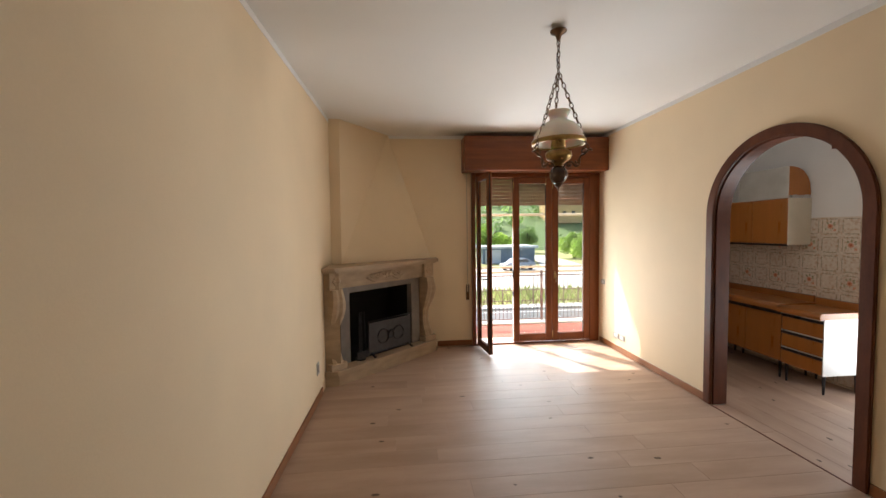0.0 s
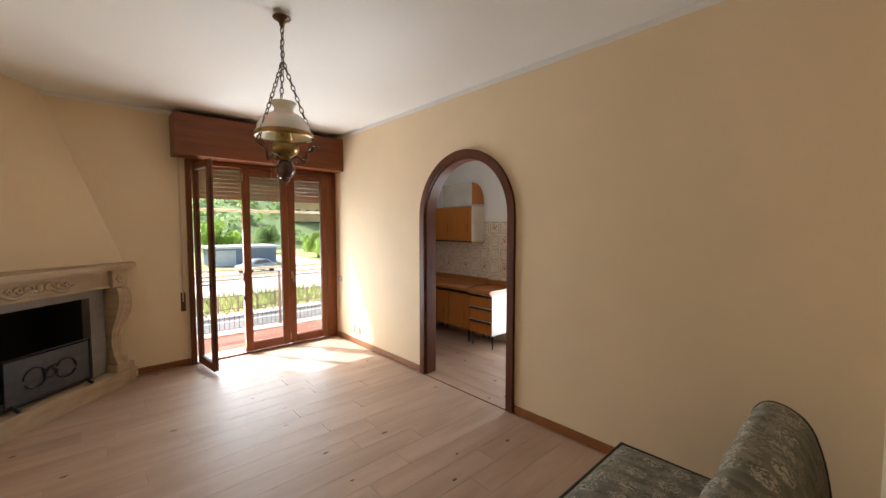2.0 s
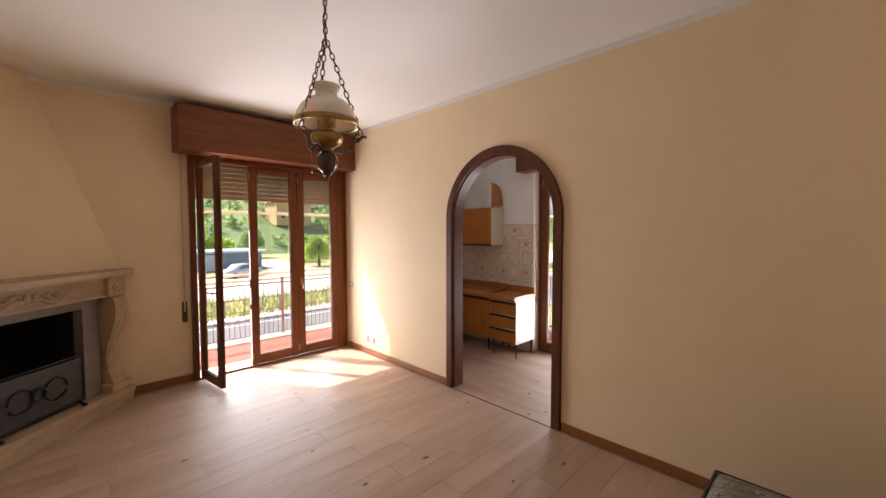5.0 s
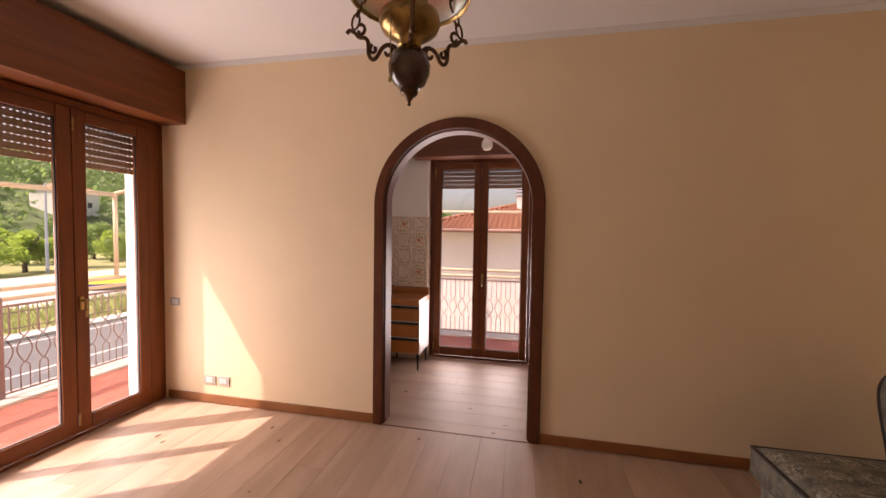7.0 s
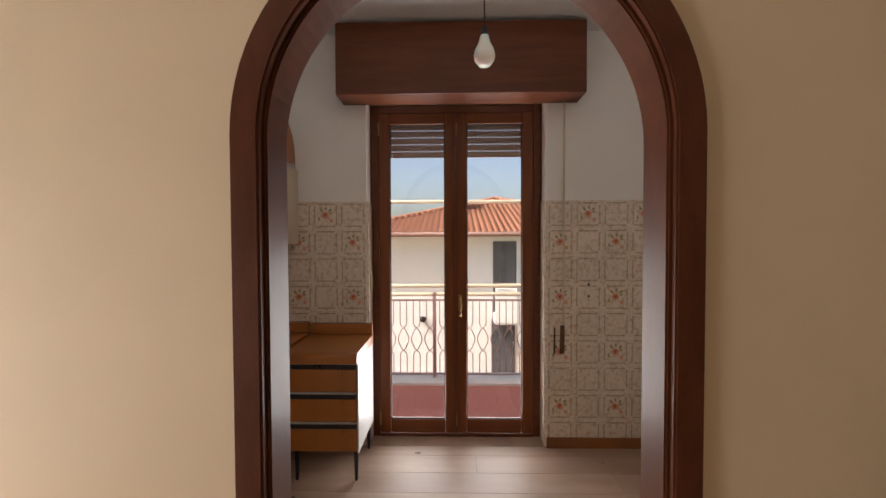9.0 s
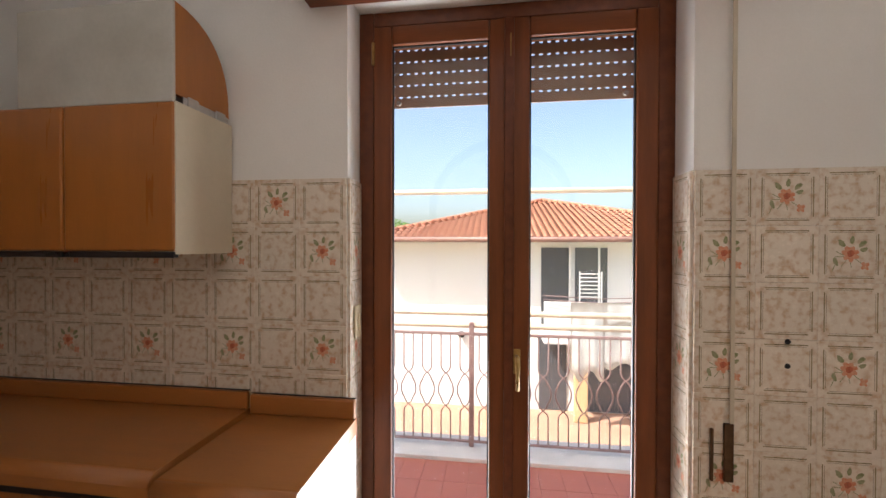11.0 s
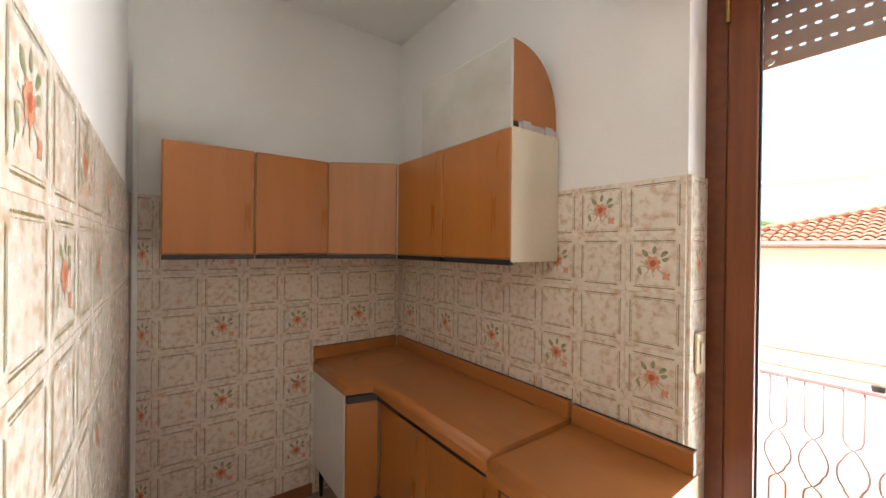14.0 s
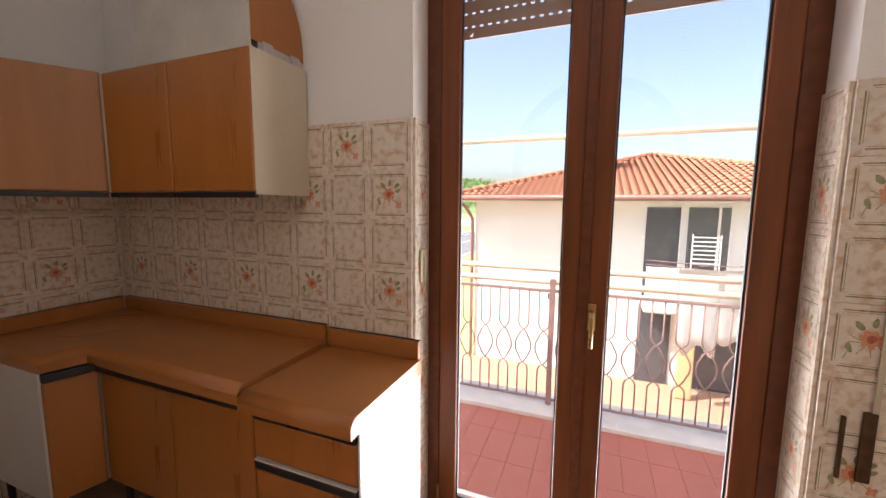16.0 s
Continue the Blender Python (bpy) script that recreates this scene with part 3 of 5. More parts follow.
# ---- living room things ----
def fireplace():
    m = Matrix(((0.733, -0.680, 0, -0.22), (0.680, 0.733, 0, 4.915), (0, 0, 1, 0), (0, 0, 0, 1)))   # x along the front, y into the corner
    f = thing("fireplace", "corner fireplace of carved beige stone with a plaster hood", "fireplace", at=m)
    inv = m.inverted()

    def local(x, y):
        v = inv @ Vector((x, y, 0))
        return v.x, v.y

    corner, w_left, w_back = local(XL + 0.003, YW - 0.003), local(XL + 0.003, 4.415), local(0.41, YW - 0.003)
    part("hearth", prism([local(-0.715, 4.43), (0.845, 0.0), w_back, corner, w_left], 0.0, 0.115), STONE, f, "rough stone hearth plinth")
    part("hearth_slab", prism([local(-0.72, 4.40), (0.85, -0.02), (0.84, 0.12), (-0.72, 0.14), local(XL + 0.003, 4.395)], 0.116, 0.165), STONE, f, "worn pale stone slab")
    # mantel shelf in two steps
    part("mantel", prism([local(-0.725, 4.38), (0.865, -0.035), local(0.43, YW - 0.003), corner, local(XL + 0.003, 4.365)], 1.224, 1.262), STONE, f)
    part("moulding", prism([local(-0.715, 4.41), (0.845, -0.005), local(0.41, YW - 0.006), local(XL + 0.006, YW - 0.006), local(XL + 0.006, 4.395)], 1.205, 1.2235), STONE, f)
    part("frieze", box(-0.60, 0.66, 0.06, 0.20, 1.03, 1.204, 0.004), STONE, f)
    part("frieze_border", box(-0.60, 0.66, 0.045, 0.059, 1.03, 1.05, 0.004), STONE, f)
    # carved scroll in the middle of the frieze
    cv = bmesh.new()
    for s in (-1, 1):
        for x0, r in ((0.07, 0.045), (0.15, 0.034), (0.215, 0.024)):
            pts = [(0.04 + s * (x0 + r * (1 - a / 14) * math.cos(a * 0.55)), 0.054, 1.118 + r * (1 - a / 14) * math.sin(a * 0.55)) for a in range(12)]
            tube(pts, 0.011, 8, bm=cv)
        tube([(0.04 + s * x, 0.056, 1.085 + 0.025 * math.sin(x * 26)) for x in (0.02, 0.06, 0.1, 0.14, 0.18, 0.22, 0.26, 0.29)], 0.012, 8, bm=cv)
    bmesh.ops.create_uvsphere(cv, u_segments=12, v_segments=8, radius=0.03, matrix=pose(0.04, 0.056, 1.12) @ Matrix.Diagonal((1, 0.5, 1.3, 1)))
    part("carving", cv, STONE, f, "carved scrolls and leaves", smooth=True)
    for cx in (-0.675, 0.735):
        part("block", box(cx - 0.085, cx + 0.085, 0.015, 0.20, 1.03, 1.204, 0.006), STONE, f)
        ro = bmesh.new()
        for a in range(6):
            bmesh.ops.create_uvsphere(ro, u_segments=8, v_segments=6, radius=0.022, matrix=pose(cx + 0.03 * math.cos(a * 1.047), 0.014, 1.115 + 0.03 * math.sin(a * 1.047)) @ Matrix.Diagonal((1, 0.4, 1, 1)))
        bmesh.ops.create_uvsphere(ro, u_segments=8, v_segments=6, radius=0.016, matrix=pose(cx, 0.010, 1.115) @ Matrix.Diagonal((1, 0.6, 1, 1)))
        part("rosette", ro, STONE, f, "carved rosette", smooth=True)
        # S-shaped leg
        n = 26
        bm = bmesh.new()
        rows = []
        for i in range(n + 1):
            t = i / n
            z = 0.235 + t * 0.79
            front = 0.045 + 0.060 * math.sin(t * math.pi * 2 - 0.4) - 0.02 * t
            w = 0.052 + 0.022 * t + 0.012 * math.cos(t * 9)
            rows.append([bm.verts.new(v) for v in ((cx - w, front, z), (cx - w * 0.45, front - 0.014, z), (cx, front - 0.004, z), (cx + w * 0.45, front - 0.014, z), (cx + w, front, z), (cx + w, 0.19, z), (cx - w, 0.19, z))])
        for a, b in zip(rows, rows[1:]):
            for j in range(7):
                bm.faces.new((a[j], a[(j + 1) % 7], b[(j + 1) % 7], b[j]))
        bm.faces.new(rows[0])
        bm.faces.new(rows[-1][::-1])
        bmesh.ops.recalc_face_normals(bm, faces=bm.faces)
        part("leg", bm, STONE, f, "fluted S-shaped stone leg")
        part("foot", box(cx - 0.10, cx + 0.10, -0.005, 0.20, 0.166, 0.236, 0.008), STONE, f)
    # slips, firebox
    part("slip", box(-0.575, -0.455, 0.115, 0.20, 0.166, 1.029), GREYSTONE, f)
    part("slip", box(0.50, 0.64, 0.115, 0.20, 0.166, 1.029), GREYSTONE, f)
    part("slip", box(-0.4545, 0.4995, 0.115, 0.20, 0.955, 1.029), GREYSTONE, f)
    fb = bmesh.new()
    for args in ((-0.47, -0.456, 0.201, 0.62, 0.167, 1.0), (0.501, 0.515, 0.201, 0.62, 0.167, 1.0), (-0.456, 0.501, 0.60, 0.62, 0.167, 1.0), (-0.456, 0.501, 0.201, 0.60, 0.956, 1.0), (-0.456, 0.501, 0.121, 0.60, 0.150, 0.168)):
        add_box(fb, *args)
    part("firebox", fb, SOOT, f, "soot-blackened firebox")
    part("cheek", prism([local(-0.70, 4.46), (-0.60, 0.10), (-0.60, 0.22), local(XL + 0.003, 4.70), local(XL + 0.003, 4.44)], 0.166, 1.204), STONE, f)
    part("cheek", prism([(0.715, 0.201), local(0.30, YW - 0.01), (0.645, 0.34), (0.645, 0.201)], 0.166, 1.204), STONE, f)
    # hood: tapers from the mantel to the ceiling
    bm = bmesh.new()
    lo = [(XL + 0.003, 4.92), (-0.745, 4.92), (0.35, YW - 0.003), (XL + 0.003, YW - 0.003)]
    hi = [(XL + 0.003, 4.94), (-0.735, 4.94), (-0.21, YW - 0.003), (XL + 0.003, YW - 0.003)]
    vl = [bm.verts.new((*local(*p), 1.263)) for p in lo]
    vh = [bm.verts.new((*local(*p), H - 0.004)) for p in hi]
    for i in range(4):
        bm.faces.new((vl[i], vl[(i + 1) % 4], vh[(i + 1) % 4], vh[i]))
    bm.faces.new(vl[::-1])
    bm.faces.new(vh)
    bmesh.ops.recalc_face_normals(bm, faces=bm.faces)
    part("hood", bm, YELLOW, f, "yellow plastered tapering hood")
    return m


FM = fireplace()
screen = thing("fire_screen", "black iron fire screen with scroll ornament before the firebox", "fire screen", at=FM @ pose(0.0, 0.06, 0.166))
part("plate", box(-0.235, 0.42, 0.0, 0.008, 0.05, 0.40), SCREEN, screen, "dull grey plate")
fr = bmesh.new()
tube([(-0.24, 0, 0.04), (-0.24, 0, 0.42), (0.425, 0, 0.42), (0.425, 0, 0.04)], 0.010, 8, True, fr)
part("frame", fr, IRON, screen, smooth=True)
orn = bmesh.new()
for s in (-1, 1):
    tube([(0.09 + s * (0.12 + 0.085 * math.cos(a)), -0.010, 0.22 + 0.085 * math.sin(a)) for a in (i * 0.42 for i in range(15))], 0.007, 6, bm=orn)
    tube([(0.09 + s * x, -0.010, 0.22 + 0.05 * math.cos(x * 30)) for x in (0.0, 0.012, 0.025, 0.04)], 0.012, 6, bm=orn)
tube([(0.09 + 0.05 * math.cos(a), -0.012, 0.22 + 0.04 * math.sin(a)) for a in (i * 0.6 for i in range(11))], 0.008, 6, bm=orn)
part("ornament", orn, IRON, screen, "wrought scrolls", smooth=True)
for fx in (-0.2, 0.38):
    ft = bmesh.new()
    tube([(fx, 0.0, 0.05), (fx, -0.03, 0.03), (fx, -0.06, 0.012), (fx, -0.075, 0.02)], 0.011, 8, bm=ft)
    part("foot", ft, IRON, screen, smooth=True)
tools = thing("fire_tools", "black iron fire tools leaning on a low stand", "fire tools", at=FM @ pose(-0.33, 0.10, 0.169))
part("stand", lathe([(0.06, 0), (0.06, 0.015), (0.01, 0.02), (0.01, 0.50), (0.018, 0.52), (0.0, 0.54)], 12), IRON, tools)
for i, dx in enumerate((-0.04, 0.0, 0.05)):
    tb = bmesh.new()
    tube([(dx, -0.03, 0.03), (dx * 0.8, -0.03, 0.50), (dx * 0.8, -0.03, 0.55)], 0.006, 6, bm=tb)
    add_box(tb, dx - 0.03, dx + 0.03, -0.04, -0.02, 0.017, 0.10, 0.004)
    part("tool", tb, IRON, tools)


def chain(points, link, r):
    """Links threaded along a straight line."""
    a, b = (Vector(p) for p in points)
    n = max(1, round((b - a).length / (link * 0.78)))
    d = (b - a).normalized()
    s = d.orthogonal().normalized()
    bm = bmesh.new()
    for i in range(n):
        c = a.lerp(b, (i + 0.5) / n)
        side = s if i % 2 else d.cross(s)
        tube([c + d * (math.sin(t) * link * 0.5) + side * (math.cos(t) * link * 0.24) for t in (math.tau * j / 10 for j in range(10))], r, 5, True, bm)
    return bm


lamp = thing("pendant_lamp", "brass oil-lamp style pendant with an opal glass shade on chains", "pendant lamp", at=pose(1.036, 2.836, 0.02))
part("ceiling_hook", tube([(0.012 * math.cos(a), 0, H - 0.042 + 0.02 * math.sin(a)) for a in (-3.6, -2.6, -1.6, -0.6, 0.4, 1.2, 1.57)], 0.004, 6), IRON, lamp)
part("canopy", lathe([(0.0, 2.845), (0.012, 2.85), (0.018, 2.875), (0.03, 2.888), (0.052, 2.90), (0.054, 2.908), (0.02, 2.912), (0.0, 2.92)], 24), BRONZE, lamp, smooth=True)
part("wire", tube([(0.006, 0.004, 2.912), (0.028, 0.01, 2.922), (-0.03, 0.006, 2.915), (0.01, 0.0, 2.926)], 0.0035, 6), IRON, lamp, "loose flex at the ceiling")
part("chain", chain(((0, 0, 2.85), (0, 0, 2.63)), 0.045, 0.0035), BRONZE, lamp)
part("cord", tube([(0.01 * math.sin(z * 40), 0.008, 2.85 - z) for z in (0.0, 0.04, 0.08, 0.12, 0.16, 0.2, 0.23)], 0.003, 6), IRON, lamp)
part("shade", lathe([(0.163, 2.183), (0.165, 2.203), (0.155, 2.240), (0.134, 2.278), (0.102, 2.308), (0.070, 2.325), (0.056, 2.338), (0.058, 2.358), (0.072, 2.378), (0.076, 2.391), (0.072, 2.391), (0.054, 2.360), (0.052, 2.336), (0.068, 2.320), (0.100, 2.303), (0.130, 2.274), (0.150, 2.238), (0.159, 2.185), (0.163, 2.183)], 40, caps=False), OPAL, lamp, "white opal glass shade", smooth=True)
part("shade_ring", lathe([(0.166, 2.172), (0.173, 2.174), (0.174, 2.200), (0.168, 2.204), (0.1665, 2.200), (0.166, 2.172)], 40, caps=False), BRASS, lamp, smooth=True)
part("chimney", lathe([(0.026, 2.165), (0.034, 2.20), (0.030, 2.25), (0.022, 2.30), (0.021, 2.39)], 20, caps=False), CHIMNEY, lamp, "clear glass chimney", smooth=True)
part("gallery", lathe([(0.046, 2.16), (0.05, 2.165), (0.044, 2.20), (0.05, 2.205), (0.047, 2.205), (0.041, 2.20), (0.044, 2.165)], 20, caps=False), BRASS, lamp, smooth=True)
part("burner", lathe([(0.0, 2.13), (0.03, 2.13), (0.046, 2.145), (0.046, 2.16), (0.034, 2.172), (0.028, 2.18), (0.0, 2.182)], 24), BRASS, lamp, smooth=True)
part("font", lathe([(0.0, 2.035), (0.034, 2.037), (0.03, 2.05), (0.05, 2.062), (0.078, 2.082), (0.086, 2.102), (0.083, 2.124), (0.060, 2.138), (0.0, 2.14)], 32), BRASS, lamp, "brass oil font", smooth=True)
part("ball", lathe([(0.0, 1.912), (0.022, 1.915), (0.045, 1.935), (0.058, 1.962), (0.060, 1.985), (0.052, 2.012), (0.034, 2.032), (0.0, 2.036)], 32), TURNED, lamp, "dark turned wooden ball", smooth=True)
part("finial", lathe([(0.0, 1.872), (0.006, 1.876), (0.004, 1.884), (0.008, 1.889), (0.012, 1.897), (0.024, 1.906), (0.026, 1.916), (0.0, 1.918)], 20), BRONZE, lamp, smooth=True)
part("pull_cord", tube([(-0.075, 0.03, 2.09), (-0.075, 0.03, 1.925)], 0.0015, 5), BRASS, lamp)
part("pull_knob", lathe([(0.0, 1.915), (0.006, 1.916), (0.004, 1.928), (0.0, 1.93)], 10, pose(-0.075, 0.03, 0)), BRASS, lamp)
def smoothed(pts, times=2):
    """Corner-cut a line of points into a smooth curve."""
    for _ in range(times):
        out = [pts[0]]
        for p, q in zip(pts, pts[1:]):
            out += [tuple(0.75 * a + 0.25 * b for a, b in zip(p, q)), tuple(0.25 * a + 0.75 * b for a, b in zip(p, q))]
        pts = out + [pts[-1]]
    return pts


for k in range(3):
    a0 = radians(200 + 120 * k)
    ca, sa = math.cos(a0), math.sin(a0)
    arm = bmesh.new()
    curl = [(0.034, 2.020), (0.045, 2.045), (0.070, 2.058), (0.093, 2.050), (0.108, 2.025), (0.125, 2.020), (0.138, 2.040), (0.137, 2.075), (0.148, 2.090), (0.170, 2.092), (0.186, 2.112), (0.205, 2.122), (0.214, 2.112)]
    tube([(r * ca, r * sa, z) for r, z in smoothed(curl)], 0.0062, 7, bm=arm)
    for cr, cz, q, d in ((0.072, 2.036, 0.02, 1), (0.118, 2.052, 0.016, -1), (0.165, 2.112, 0.02, 1)):
        tube([((cr + q * (1 - i / 12) * math.cos(d * i * 0.6 + 1.2)) * ca, (cr + q * (1 - i / 12) * math.cos(d * i * 0.6 + 1.2)) * sa, cz + q * (1 - i / 12) * math.sin(d * i * 0.6 + 1.2)) for i in range(10)], 0.0052, 6, bm=arm)
    part("arm", arm, BRONZE, lamp, "scrolled bronze arm", smooth=True)
    part("chain", chain(((0.188 * ca, 0.188 * sa, 2.125), (0.004 * ca, 0.004 * sa, 2.635)), 0.045, 0.0035), BRONZE, lamp)

# wall plates
for y0, z0, w, h, lab, cat in ((4.985, 0.165, 0.118, 0.078, "grey plastic wall socket plate above the skirting", "socket"), (5.125, 0.165, 0.118, 0.078, "grey plastic wall socket plate above the skirting", "socket"), (5.49, 0.845, 0.10, 0.07, "pale plastic light switch plate beside the window", "light switch")):
    sk = thing("wall_socket" if cat == "socket" else "light_switch", lab, cat, at=pose(XA, y0, z0))
    part("plate", box(-0.009, -0.001, 0, w, 0, h, 0.003), PLASTIC, sk)
    part("insert", box(-0.012, -0.0095, w * 0.25, w * 0.5, h * 0.2, h * 0.8, 0.001), OFFWHITE, sk)
    part("insert", box(-0.012, -0.0095, w * 0.53, w * 0.78, h * 0.2, h * 0.8, 0.001), OFFWHITE, sk)
sk = thing("wall_socket", "grey wall socket plate low beside the fireplace", "socket", at=pose(XL, 4.06, 0.26))
part("plate", box(0.001, 0.009, 0, 0.08, 0, 0.115, 0.003), PLASTIC, sk)
part("insert", box(0.0095, 0.012, 0.02, 0.06, 0.02, 0.095, 0.001), GREYSTONE, sk)


def sofa():
    s = thing("sofa", "low armless sofa in grey-green flower-patterned fabric with dark piping", "sofa", at=pose(0.02, -0.05, 0))
    x0, x1 = 1.12, 2.32
    for fx in (x0 + 0.08, x1 - 0.08):
        for fy in (0.48, 1.18):
            part("leg", lathe([(0.022, 0), (0.03, 0.08)], 12, pose(fx, fy, 0)), TURNED, s)
    part("base", box(x0 + 0.01, x1 - 0.01, 0.42, 1.26, 0.08, 0.24, 0.03), FABRIC, s, smooth=True)
    seat = bmesh.new()
    # seat cushion: rounded block with a crowned top
    nx, ny = 22, 16
    grid = []
    for i in range(nx + 1):
        row = []
        for j in range(ny + 1):
            a, b = i / nx * 2 - 1, j / ny * 2 - 1
            e = max(abs(a) ** 10, abs(b) ** 10)
            row.append(seat.verts.new((x0 + (x1 - x0) * (a + 1) / 2, 0.62 + 0.68 * (b + 1) / 2, 0.425 + 0.02 * (1 - a * a) * (1 - b * b) - 0.05 * e)))
        grid.append(row)
    for i in range(nx):
        for j in range(ny):
            seat.faces.new((grid[i][j], grid[i + 1][j], grid[i + 1][j + 1], grid[i][j + 1]))
    rim = [grid[i][0] for i in range(nx + 1)] + [grid[nx][j] for j in range(1, ny + 1)] + [grid[i][ny] for i in range(nx - 1, -1, -1)] + [grid[0][j] for j in range(ny - 1, 0, -1)]
    low = [seat.verts.new((v.co.x, v.co.y, 0.235)) for v in rim]
    for i in range(len(rim)):
        k = (i + 1) % len(rim)
        seat.faces.new((rim[k], rim[i], low[i], low[k]))
    seat.faces.new(low)
    bmesh.ops.recalc_face_normals(seat, faces=seat.faces)
    part("seat_cushion", seat, FABRIC, s, "woven flower-patterned seat cushion", smooth=True)
    part("piping", tube([v for v in ((x0 + 0.01, 0.63, 0.382), (x1 - 0.005, 0.63, 0.382), (x1 - 0.005, 1.297, 0.382), (x0 + 0.01, 1.297, 0.382))], 0.009, 8, True), PIPING, s, "dark piping")
    # back: a tall bolster with a rounded top
    prof = smoothed([(0.645, 0.30), (0.672, 0.45), (0.700, 0.58), (0.722, 0.70), (0.722, 0.80), (0.675, 0.862), (0.60, 0.857), (0.525, 0.805), (0.48, 0.68), (0.455, 0.55), (0.44, 0.40), (0.43, 0.24)]) + [(0.645, 0.24)]
    bm = bmesh.new()
    rows = []
    for i in range(25):
        x = x0 + (x1 + 0.02 - x0) * i / 24
        sw = 1 + 0.012 * math.sin(i * 1.1)
        end = 0.035 * (abs(i / 12 - 1) ** 12)
        rows.append([bm.verts.new((x, 0.62 + (y - 0.62) * (sw - end), 0.24 + (z - 0.24) * (sw - end))) for y, z in prof])
    for a, b in zip(rows, rows[1:]):
        for j in range(len(prof)):
            bm.faces.new((a[j], a[(j + 1) % len(prof)], b[(j + 1) % len(prof)], b[j]))
    bm.faces.new(rows[0])
    bm.faces.new(rows[-1][::-1])
    bmesh.ops.recalc_face_normals(bm, faces=bm.faces)
    part("backrest", bm, FABRIC, s, "rounded patterned backrest", smooth=True)
    part("piping", tube([(x1 + 0.022, 0.62 + (y - 0.62) * 0.97, 0.24 + (z - 0.24) * 0.97) for y, z in prof[4:-3]], 0.008, 8), PIPING, s, "dark piping")


sofa()

# ---- kitchen ----
def front_panel(name, w, h, mat, parent, m, label="", bevel=0.0085):
    ob = part(name, box(0, w, -0.018, 0, 0, h, bevel), mat, parent, label)
    ob.matrix_local = m
    return ob


def turn(p, q):
    """Pose at p whose x runs to q; the front looks along -y."""
    return pose(p[0], p[1], p[2], 0, 0, math.degrees(math.atan2(q[1] - p[1], q[0] - p[0])))


UZ0, UZ1 = 1.43, 1.935
up1 = thing("wall_cabinet", "orange-brown wood laminate wall cabinet, two closed doors", "wall cabinet", "kitchen wall cabinets")
part("body", box(3.067, 3.786, 5.155, YN - 0.013, UZ0 + 0.012, UZ1), CREAM, up1, "cream carcass")
for x0, x1 in ((3.065, 3.428), (3.432, 3.788)):
    front_panel("door", x1 - x0, UZ1 - UZ0 - 0.01, LAMINATE, up1, pose(x0, 5.153, UZ0 + 0.01))
    part("grip", box(x0 + 0.002, x1 - 0.002, 5.132, 5.154, UZ0 - 0.012, UZ0 + 0.009, 0.003), DARKGRIP, up1, "dark grip strip under the door")
up2 = thing("wall_cabinet", "wood laminate corner wall cabinet with a paler slanted door", "wall cabinet", "kitchen wall cabinets")
part("body", prism([(3.790, 5.156), (4.112, 4.936), (XK - 0.013, 4.936), (XK - 0.013, YN - 0.013), (3.790, YN - 0.013)], UZ0 + 0.012, UZ1), CREAM, up2, "cream carcass")
dl = math.hypot(0.306, 0.205)
md = turn((3.792, 5.150, UZ0 + 0.01), (4.098, 4.945))
front_panel("door", dl, UZ1 - UZ0 - 0.01, LAMINATE_PALE, up2, md)
g = part("grip", box(0.002, dl - 0.002, -0.022, 0.0, -0.022, -0.001, 0.003), DARKGRIP, up2, "dark grip strip under the door")
g.matrix_local = md
up3 = thing("wall_cabinet", "orange-brown wood laminate wall cabinet with a cream side panel", "wall cabinet", "kitchen wall cabinets")
part("body", box(4.12, XK - 0.013, 4.112, 4.932, UZ0 + 0.012, UZ1), CREAM, up3, "cream carcass")
part("side_panel", box(4.104, XK - 0.013, 4.106, 4.1115, UZ0, UZ1), CREAM, up3, "cream side panel")
for y0, y1 in ((4.941, 4.535), (4.531, 4.108)):
    front_panel("door", y0 - y1, UZ1 - UZ0 - 0.01, LAMINATE, up3, pose(4.118, y0, UZ0 + 0.01, 0, 0, -90), bevel=0.0089)
    part("grip", box(4.098, 4.119, y1 + 0.002, y0 - 0.002, UZ0 - 0.012, UZ0 + 0.009, 0.003), DARKGRIP, up3, "dark grip strip under the door")
hood = thing("cooker_hood_cover", "curved wood-sided hood cover with a white panel, on the wall cabinet", "hood cover")
bm = bmesh.new()
hood_prof = [(0, 0)] + [(0.262 * math.sin(a) ** 0.82, 0.310 * math.cos(a) ** 0.82 if i < 14 else 0.0) for i, a in enumerate(math.pi / 2 * i / 14 for i in range(15))]


side = prism([(x, z) for x, z in hood_prof], 0, 0.014)
side.transform(Matrix(((1, 0, 0, 4.126), (0, 0, 1, 4.128), (0, 1, 0, 1.968), (0, 0, 0, 1))))
part("side", side, LAMINATE, hood, "curved wood laminate side")
part("front_panel", box(4.116, 4.130, 4.127, 4.735, 1.938, 2.278, 0.004), DUSTY, hood, "dusty white panel")
bm = bmesh.new()
arc = [(0.254 * math.sin(a) ** 0.82, 0.300 * math.cos(a) ** 0.82 if i < 14 else 0.0) for i, a in enumerate(math.pi / 2 * i / 14 for i in range(15))]
lo_r = [bm.verts.new((4.128 + x, 4.143, 1.968 + z)) for x, z in arc]
hi_r = [bm.verts.new((4.128 + x, 4.735, 1.968 + z)) for x, z in arc]
for i in range(14):
    bm.faces.new((lo_r[i], lo_r[i + 1], hi_r[i + 1], hi_r[i]))
part("cover", bm, OFFWHITE, hood, smooth=True)
part("bracket", box(4.15, 4.37, 4.118, 4.127, 1.937, 1.966, 0.002), CHROME, hood, "metal mounting strip")
